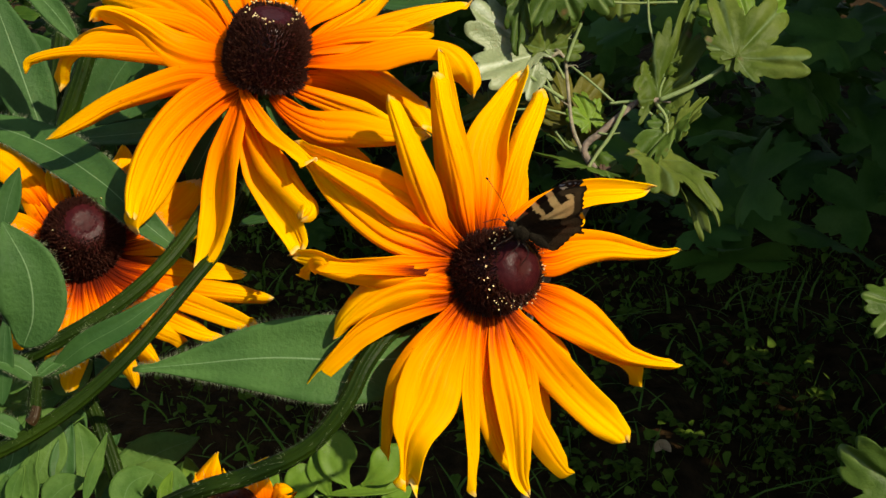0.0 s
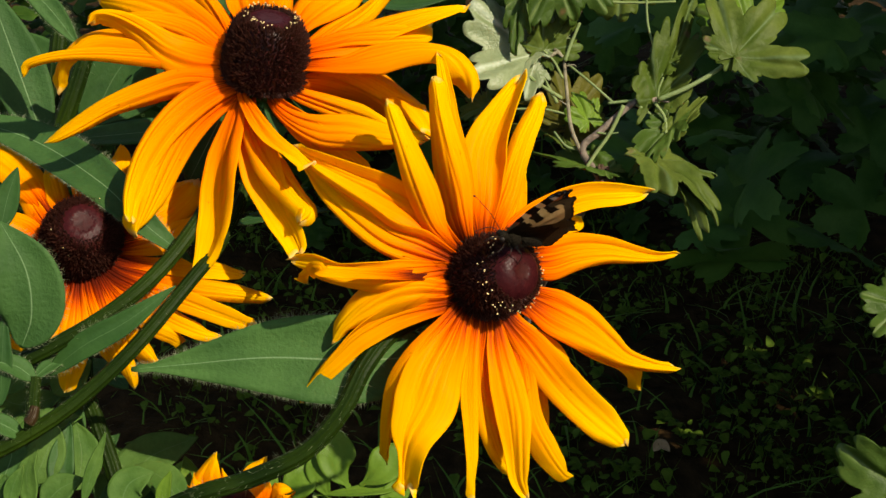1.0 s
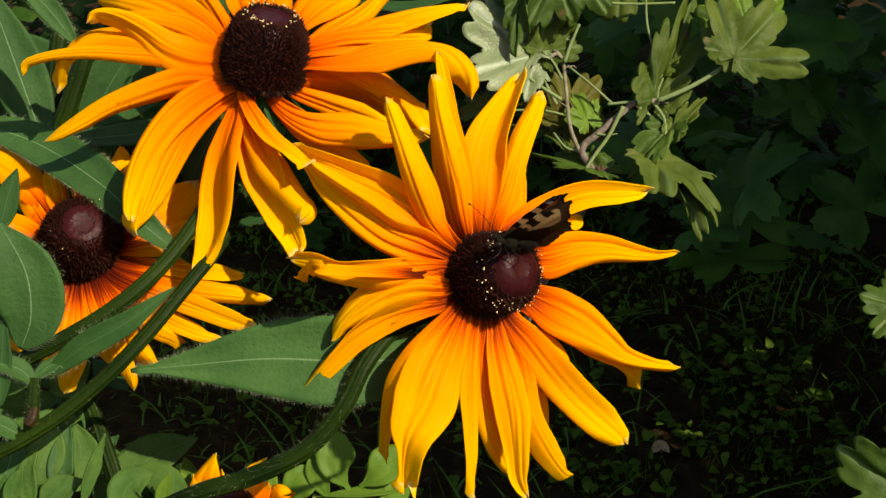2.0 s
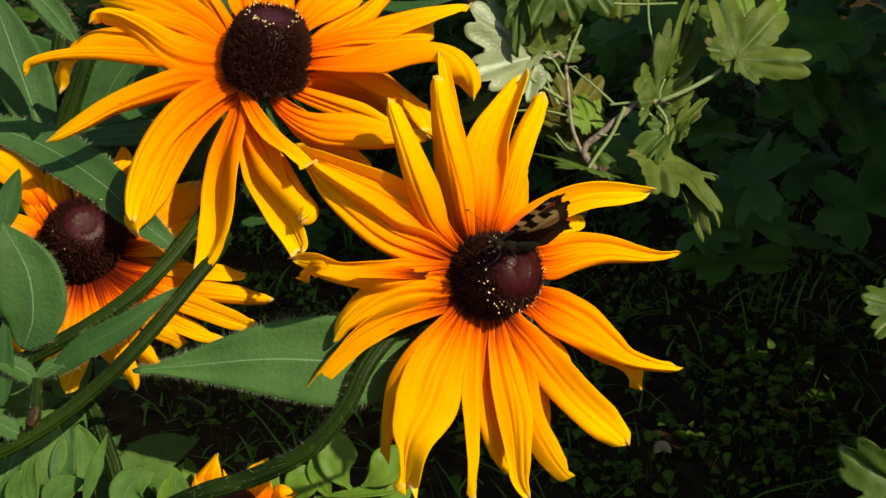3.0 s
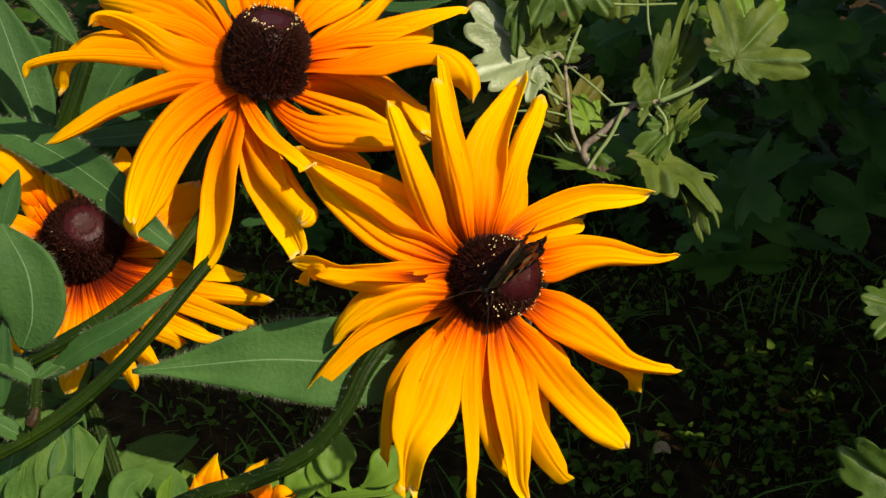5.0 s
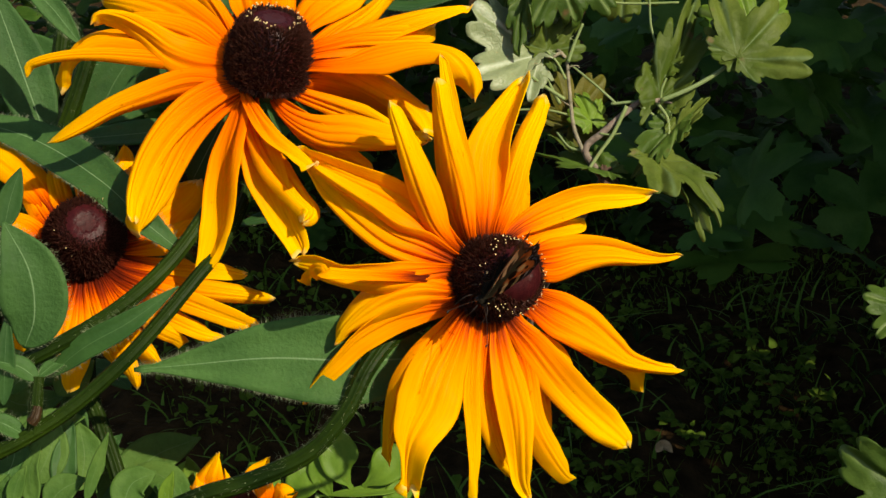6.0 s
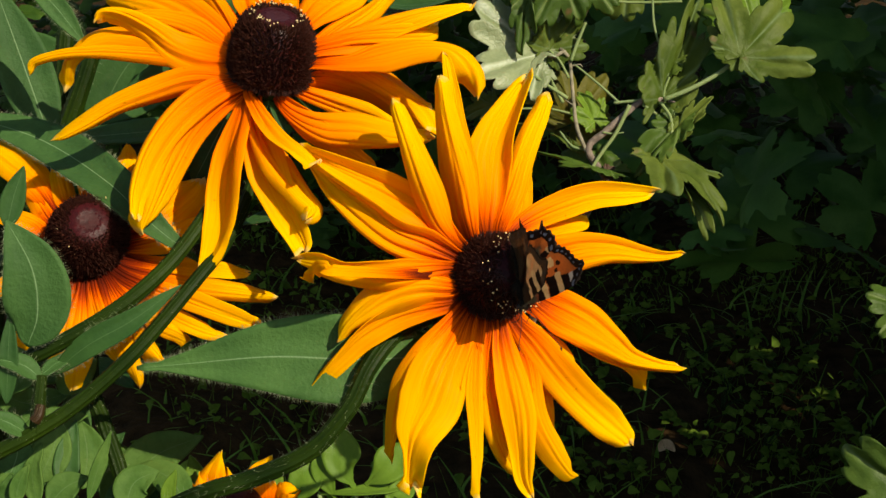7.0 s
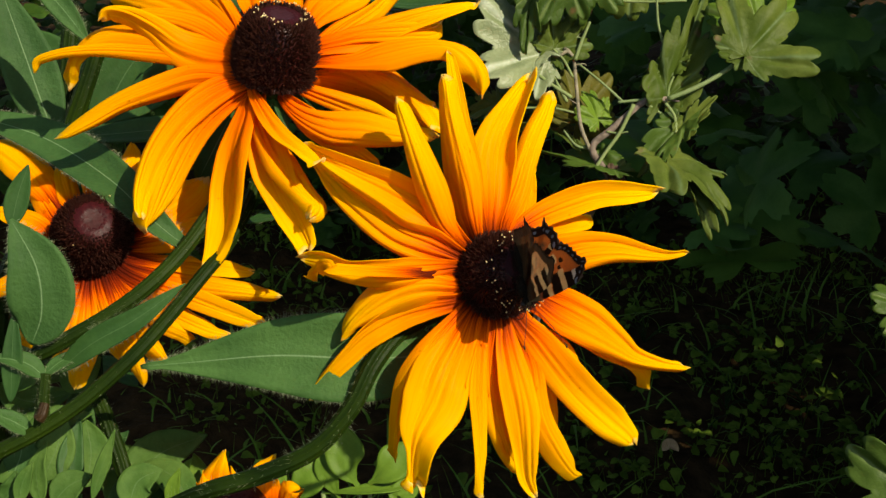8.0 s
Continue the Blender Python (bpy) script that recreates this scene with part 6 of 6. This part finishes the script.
# ---- the butterfly ----
def wing_outline(fore):
    if fore:
        return [(0.0, 0.36), (0.5, 0.44), (1.0, 0.47), (1.5, 0.46), (1.82, 0.41), (2.03, 0.24), (2.20, -0.02), (2.14, -0.12), (1.98, -0.20), (1.86, -0.38), (1.72, -0.60), (1.55, -0.76), (1.40, -0.82), (1.0, -0.62), (0.5, -0.35), (0.0, -0.05)]
    return [(0.0, 0.10), (0.6, -0.10), (1.15, -0.55), (1.40, -0.80), (1.43, -1.05), (1.33, -1.30), (1.20, -1.42), (1.12, -1.70), (1.02, -1.50), (0.80, -1.52), (0.50, -1.60), (0.22, -1.68), (0.08, -1.50), (0.0, -0.6)]


def wing_margin(fore):
    """The outer margin of the wing."""
    return wing_outline(fore)[4:13] if fore else wing_outline(fore)[3:12]


def blended(a, b, t):
    t = min(1.0, max(0.0, t))
    return tuple(p + (q - p) * t for p, q in zip(a, b))


def wing_colour(fore, upper, x, y, edge, along):
    """Pigment of the wing at a place in wing units; edge: the distance to the outer margin, along: how far along it."""
    x += 0.03 * noise.noise((x * 5, y * 5, 9.0)) + 0.018 * noise.noise((x * 22, y * 22, 1.0))
    y += 0.03 * noise.noise((x * 5, y * 5, 4.0)) + 0.018 * noise.noise((x * 22, y * 22, 7.0))
    n = noise.noise((x * 6, y * 6, 2.0)) * 0.5 + noise.noise((x * 17, y * 17, 5.0)) * 0.3
    k = 1 + 0.3 * n
    tuft = max(0.35, 1 + 0.6 * noise.noise((x * 16, y * 3.5, 6.0)) + 0.4 * noise.noise((x * 34, y * 9, 2.0)))
    orange = (0.50 * k, 0.125 * k, 0.026)
    black, cream, white = (0.010, 0.006, 0.005), (0.62, 0.43, 0.20), (0.62, 0.58, 0.50)
    brown = (0.060 * tuft, 0.054 * tuft, 0.032 * tuft)
    lunule = 0.5 + 0.5 * math.cos(along * 2 * math.pi / (0.19 if fore else 0.30))
    if upper:
        if edge < (0.20 if fore else 0.27) + 0.04 * n:
            if edge < 0.035:
                return (0.07, 0.05, 0.035)
            lo, hi = (0.10, 0.10 + 0.05 * lunule) if fore else (0.12, 0.12 + 0.08 * lunule)
            if lo < edge < hi and lunule > 0.72:
                return (0.13, 0.16, 0.23)
            return black
        if fore:
            bar = x + 0.12 * (0.42 - y) + 0.03 * n
            depth = y + 0.05 * n
            if depth > 0.04 and 0.52 < bar < 0.74 or depth > -0.10 and 0.90 < bar < 1.22 or depth > 0.02 and 1.40 < bar < 1.66:
                return black
            if depth > 0.0 and 0.74 <= bar <= 0.88 or depth > -0.12 and 1.22 <= bar <= 1.40:
                return cream
            if depth > 0.05 and 1.66 <= bar:
                return white if bar < 1.80 else black
            for cx, cy, r in ((0.82, -0.30, 0.17), (1.22, -0.20, 0.06), (1.33, -0.36, 0.07)):
                if (x - cx) ** 2 + (y - cy) ** 2 < r * r * (1 + 0.5 * n):
                    return black
            if (x - 1.08) ** 2 + (y + 0.46) ** 2 < 0.15 ** 2 * (1 + n):
                return cream
            base = (orange[0] * 0.75, orange[1] * 0.55, orange[2]) if x < 0.6 else orange
            return blended(brown, base, (x + 0.30 * y - 0.50 - 0.2 * n if y > -0.26 else x - 0.88 - 0.2 * n) / 0.16)
        if (x - 0.98) ** 2 + (y + 0.62) ** 2 < 0.20 ** 2 * (1 + n):
            return black
        if (x - 1.18) ** 2 + (y + 0.76) ** 2 < 0.15 ** 2 * (1 + n):
            return cream
        return blended(brown, orange, min(0.56 + 0.14 * n - edge, x - 0.42 - 0.2 * n) / 0.16)
    if fore:
        if edge < 0.26 + 0.08 * n:
            return (0.075 * k, 0.050 * k, 0.026 * k) if edge > 0.07 else (0.02, 0.014, 0.01)
        bar = x + 0.12 * (0.42 - y) + 0.03 * n
        if y > -0.02 + 0.06 * n and (0.44 < bar < 0.70 or 0.92 < bar < 1.20 or 1.42 < bar < 1.66):
            return (0.018, 0.012, 0.008)
        if 0.74 + 0.2 * n < x < 1.78 and y > -0.60:
            return (0.70 * k, 0.50 * k, 0.22 * k)
        return (0.016, 0.011, 0.008)
    if edge < 0.05:
        return (0.012, 0.009, 0.008)
    if edge < 0.46 + 0.2 * n:
        g = max(0.4, 1 + 0.8 * noise.noise((x * 24, y * 24, 3.0)))
        return (0.066 * g, 0.043 * g, 0.024 * g)
    return (0.011 * tuft, 0.008 * tuft, 0.006 * tuft)


def wing_material():
    m, t, b, out = nodes_of("wing_scales")
    a = t.nodes.new("ShaderNodeVertexColor")
    a.layer_name = "pigment"
    n = noise_node(t, t.nodes.new("ShaderNodeTexCoord").outputs["Object"], 2500, 2)
    s = ramp(t, n.outputs[0], [(0.3, (0.7, 0.7, 0.7)), (0.7, (1, 1, 1))])
    c = mix(t, "MULTIPLY", 0.6, a.outputs[0], s.outputs[0])
    link(t, c, b.inputs["Base Color"])
    b.inputs["Roughness"].default_value = 0.6
    b.inputs["Specular IOR Level"].default_value = 0.05
    thin = t.nodes.new("ShaderNodeGamma")
    thin.inputs["Gamma"].default_value = 0.5
    link(t, c, thin.inputs["Color"])
    shine_through(t, b, out, thin.outputs[0], 0.5)
    return m


WING = wing_material()
FUR = plain("brown_fur", (0.004, 0.003, 0.002), (0.014, 0.011, 0.006), 0.9, 2500, 0.5, gloss=0.08)
HORN = plain("dark_horn", (0.008, 0.006, 0.005), (0.02, 0.015, 0.012), 0.5, 800, gloss=0.15)


def smooth_outline(poly, fore):
    """The outline rounded off, with a scalloped outer margin."""
    out = spline([Vector((x, y, 0)) for x, y in poly], 180)
    marg = [Vector((x, y, 0)) for x, y in wing_margin(fore)]
    res = []
    for i, q in enumerate(out):
        near = min((q - m).length for m in spline(marg, 60))
        if near < 0.03:
            c = Vector((1.0, -0.05, 0)) if fore else Vector((0.55, -0.8, 0))
            q = q + (q - c).normalized() * 0.022 * math.sin(i * (0.95 if fore else 0.80))
        res.append((q.x, q.y))
    return res


def wing_piece(name, fore, sign, parent, lift):
    """One wing, a fine grid with the pigment of both sides; the hinge lies along y."""
    poly = smooth_outline(wing_outline(fore), fore)
    marg = np.array([(q.x, q.y) for q in spline([Vector((x, y, 0)) for x, y in wing_margin(fore)], 80)])
    run = np.concatenate([[0], np.cumsum(np.hypot(*np.diff(marg, axis=0).T))])
    verts, cols, faces = [], [], []
    mid = Vector((1.0, -0.10)) if fore else Vector((0.62, -0.80))
    per = 180
    rings = 46
    for top in (True, False):
        for i in range(rings + 1):
            for j in range(per):
                k = i / rings
                x, y = mid.x + (poly[j][0] - mid.x) * k, mid.y + (poly[j][1] - mid.y) * k
                away = np.hypot(marg[:, 0] - x, marg[:, 1] - y)
                best = int(away.argmin())
                z = lift + (0.006 if top else 0.0) * (1 - k ** 8) - 0.02 * math.sin(x * 1.5)
                z += 0.008 * math.sin(math.atan2(y + 0.1, x + 0.02) * 22) * min(x, 1) - 0.025 * (1.1 + math.sin(y * 3 + x * 2)) * x
                verts.append(Vector((sign * x, y, z)) * 0.0083)
                cols.append(wing_colour(fore, top, x, y, float(away[best]), float(run[best])))
    off = (rings + 1) * per
    for top in (0, 1):
        for i in range(rings):
            for j in range(per):
                a, b = top * off + i * per + j, top * off + i * per + (j + 1) % per
                quad = (a, b, b + per, a + per)
                faces.append(quad if top else quad[::-1])
    me = bpy.data.meshes.new(name)
    me.from_pydata(verts, [], faces)
    lay = me.color_attributes.new("pigment", "FLOAT_COLOR", "POINT")
    for k, c in enumerate(cols):
        lay.data[k].color = (max(c[0], 0), max(c[1], 0), max(c[2], 0), 1)
    for p in me.polygons:
        p.use_smooth = True
    me.materials.append(WING)
    ob = new(name, me)
    ob.parent = parent
    return ob


butterfly = thing("butterfly", (0, 0, 0), "small orange butterfly with black spots and dark wing undersides", "butterfly")


def build_butterfly():
    bm = bmesh.new()
    for y, r, ln in ((-0.0070, 0.0013, 3.6), (-0.0008, 0.0018, 1.6), (0.0026, 0.0012, 1.1)):
        geo = bmesh.ops.create_uvsphere(bm, u_segments=14, v_segments=10, radius=r)
        bmesh.ops.scale(bm, verts=geo["verts"], vec=(1, ln, 0.95))
        bmesh.ops.translate(bm, verts=geo["verts"], vec=(0, y, 0.0009 if y < -0.004 else -0.0002))
    body = part("body", bm, FUR, butterfly, "furry dark brown body")
    rnd = random.Random(3)
    spots = []
    for k in range(900):
        y = rnd.uniform(-0.0105, 0.0025)
        a = rnd.uniform(0, 6.28)
        r = 0.0014 if y < -0.004 else 0.0016
        out = Vector((math.cos(a), rnd.uniform(-0.6, 0.1), math.sin(a))).normalized()
        spots.append((Vector((math.cos(a) * r, y, math.sin(a) * r + (0.0009 if y < -0.004 else -0.0002))), out * rnd.uniform(0.0006, 0.0013)))
    hairs("fur", spots, FUR, body, 0.00005)
    for s in (1, -1):
        an = stem([(s * 0.0005, 0.0033, 0), (s * 0.003, 0.0085, 0.002), (s * 0.0055, 0.0140, 0.003)], 0.00007, 0.00007, HORN, butterfly, name="antenna", n=14, depth=0)
        bm = bmesh.new()
        bmesh.ops.create_uvsphere(bm, u_segments=8, v_segments=6, radius=0.00022)
        bmesh.ops.scale(bm, verts=bm.verts, vec=(1, 2.4, 1))
        bmesh.ops.translate(bm, verts=bm.verts, vec=(s * 0.0055, 0.0143, 0.003))
        part("club", bm, HORN, an)
        bm = bmesh.new()
        bmesh.ops.create_uvsphere(bm, u_segments=10, v_segments=8, radius=0.0007)
        bmesh.ops.translate(bm, verts=bm.verts, vec=(s * 0.0009, 0.0031, -0.0006))
        part("eye", bm, HORN, butterfly)
        for y, f in ((0.001, 0.006), (-0.001, 0.001), (-0.0030, -0.005)):
            stem([(s * 0.001, y, -0.0015), (s * 0.003, y + f * 0.4, -0.0018), (s * 0.0036, y + f * 0.7, -0.0052)], 0.00013, 0.00008, HORN, butterfly, name="leg", n=10, depth=0)
    stem([(0, 0.0036, -0.001), (0, 0.0054, -0.003), (0, 0.0049, -0.006)], 0.00012, 0.00008, HORN, butterfly, name="proboscis", n=10, depth=0)
    wings = []
    for s in (1, -1):
        w = new("wing")
        w.parent = butterfly
        w.empty_display_size = 0.005
        wing_piece("forewing", True, s, w, 0.0)
        wing_piece("hindwing", False, s, w, -0.02)
        wings.append(w)
    return wings


wing_right, wing_left = build_butterfly()


# ---- movement ----
def sway(thing_, rows):
    at = Vector(thing_.location)
    up = Vector((0.0000, 0.4226, 0.9063))
    walk(thing_, [(t, Matrix.Translation(at + up * d)) for t, d in rows])


SWAY_FRONT = [(0, 0.00072), (0.5, -0.00038), (1, -0.00031), (1.5, 0.00038), (3, 0.00028), (3.5, -0.00000), (4, 0.00041), (4.5, 0.00007), (6, -0.00055), (6.5, -0.00024), (7, -0.00020), (7.5, -0.00042), (8, -0.00014)]
SWAY_UPPER = [(0, 0.00052), (0.5, -0.00038), (1, -0.00038), (1.5, 0.00017), (3, 0.00031), (3.5, -0.00000), (4, 0.00041), (4.5, 0.00010), (6, -0.00031), (6.5, -0.00013), (7, -0.00007), (7.5, -0.00017), (8, 0.00004)]


def perch(at, head, back):
    """The butterfly's pose: its place, where its head points and where its back faces."""
    y = Vector(head).normalized()
    z = Vector(back)
    z = (z - y * z.dot(y)).normalized()
    x = y.cross(z)
    m = Matrix((x, y, z)).transposed().to_4x4()
    m.translation = at
    return m


def motions():
    sway(front_flower, SWAY_FRONT)
    sway(upper_flower, SWAY_UPPER)
    # seconds, place, head, back, lift of the right and of the left wing in degrees
    rows = [
        (0.00, (0.0171, -0.0148, 0.6305), (-0.5621, -0.5125, 0.6492), (0.7701, -0.0379, 0.6368), 90, 89),
        (0.50, (0.0161, -0.0147, 0.6305), (-0.5972, -0.5825, 0.5514), (0.7456, -0.1498, 0.6493), 90, 89),
        (1.50, (0.0152, -0.0172, 0.6297), (-0.6044, -0.6546, 0.4541), (0.7176, -0.1998, 0.6672), 90, 89),
        (3.00, (0.0142, -0.0180, 0.6295), (-0.6082, -0.6940, 0.3852), (0.6836, -0.2112, 0.6987), 90, 89),
        (3.50, (0.0164, -0.0198, 0.6281), (-0.3372, -0.9166, 0.2150), (0.6185, -0.0436, 0.7846), 90, 90),
        (3.70, (0.0156, -0.0202, 0.6261), (-0.3926, -0.9193, -0.0259), (0.5267, -0.2478, 0.8131), 82, 83),
        (3.80, (0.0155, -0.0196, 0.6255), (-0.4841, -0.8708, -0.0858), (0.4998, -0.3557, 0.7898), 73, 74),
        (3.90, (0.0151, -0.0203, 0.6252), (-0.2911, -0.9319, -0.2163), (0.5400, -0.3467, 0.7669), 33, 33),
        (4.00, (0.0152, -0.0206, 0.6253), (-0.2938, -0.9367, -0.1904), (0.5386, -0.3268, 0.7766), 32, 33),
        (4.10, (0.0155, -0.0207, 0.6232), (-0.2734, -0.8781, -0.3926), (0.4622, -0.4778, 0.7470), 55, 57),
        (4.20, (0.0154, -0.0209, 0.6229), (-0.2650, -0.8624, -0.4313), (0.4661, -0.5062, 0.7257), 57, 59),
        (4.50, (0.0141, -0.0222, 0.6226), (-0.3589, -0.8610, -0.3602), (0.4958, -0.5029, 0.7080), 62, 59),
        (4.70, (0.0126, -0.0229, 0.6223), (-0.4833, -0.8321, -0.2722), (0.4315, -0.4969, 0.7529), 80, 72),
        (5.80, (0.0102, -0.0198, 0.6248), (-0.5648, -0.7739, -0.2866), (0.4987, -0.5968, 0.6286), 89, 89),
        (6.00, (0.0097, -0.0242, 0.6214), (-0.4367, -0.8565, -0.2751), (0.5032, -0.4861, 0.7145), 84, 84),
        (6.10, (0.0121, -0.0214, 0.6199), (-0.4040, -0.6495, -0.6441), (0.2855, -0.7585, 0.5858), 72, 74),
        (6.20, (0.0143, -0.0215, 0.6199), (-0.1700, -0.7111, -0.6822), (0.2916, -0.6976, 0.6544), 47, 49),
        (6.30, (0.0140, -0.0212, 0.6203), (-0.1214, -0.7121, -0.6915), (0.3528, -0.6821, 0.6406), 42, 40),
        (6.40, (0.0147, -0.0223, 0.6197), (-0.1052, -0.7490, -0.6541), (0.3742, -0.6392, 0.6718), 62, 62),
        (6.50, (0.0162, -0.0219, 0.6196), (0.0756, -0.7204, -0.6894), (0.3705, -0.6216, 0.6902), 60, 61),
        (6.60, (0.0172, -0.0215, 0.6202), (0.1218, -0.7330, -0.6692), (0.4964, -0.5389, 0.6806), 34, 28),
        (6.70, (0.0178, -0.0218, 0.6200), (0.1019, -0.7742, -0.6247), (0.4418, -0.5274, 0.7257), 24, 28),
        (6.80, (0.0179, -0.0215, 0.6189), (0.1193, -0.6919, -0.7120), (0.3782, -0.6314, 0.6770), 53, 53),
        (6.90, (0.0168, -0.0219, 0.6192), (0.1720, -0.6933, -0.6998), (0.4391, -0.5820, 0.6845), 63, 61),
        (7.00, (0.0166, -0.0209, 0.6188), (0.1696, -0.7176, -0.6755), (0.4631, -0.5470, 0.6973), 77, 72),
        (7.50, (0.0165, -0.0209, 0.6192), (0.1728, -0.7194, -0.6727), (0.4658, -0.5421, 0.6994), 78, 73),
        (8.00, (0.0167, -0.0210, 0.6192), (0.1899, -0.6980, -0.6905), (0.4575, -0.5593, 0.6913), 79, 74),
    ]
    ts = [t for t, _ in SWAY_FRONT]
    up = Vector((0.0000, 0.4226, 0.9063))
    path = []
    for t, at, head, back, _, _ in rows:
        d = float(np.interp(t, ts, [d for _, d in SWAY_FRONT]))
        path.append((t, perch(Vector(at) + up * d, head, back)))
    walk(butterfly, path)
    walk(wing_right, [(r[0], pose(0, 0, 0, 0, -min(r[4], 87), 0)) for r in rows])
    walk(wing_left, [(r[0], pose(0, 0, 0, 0, min(r[5], 87), 0)) for r in rows])


motions()
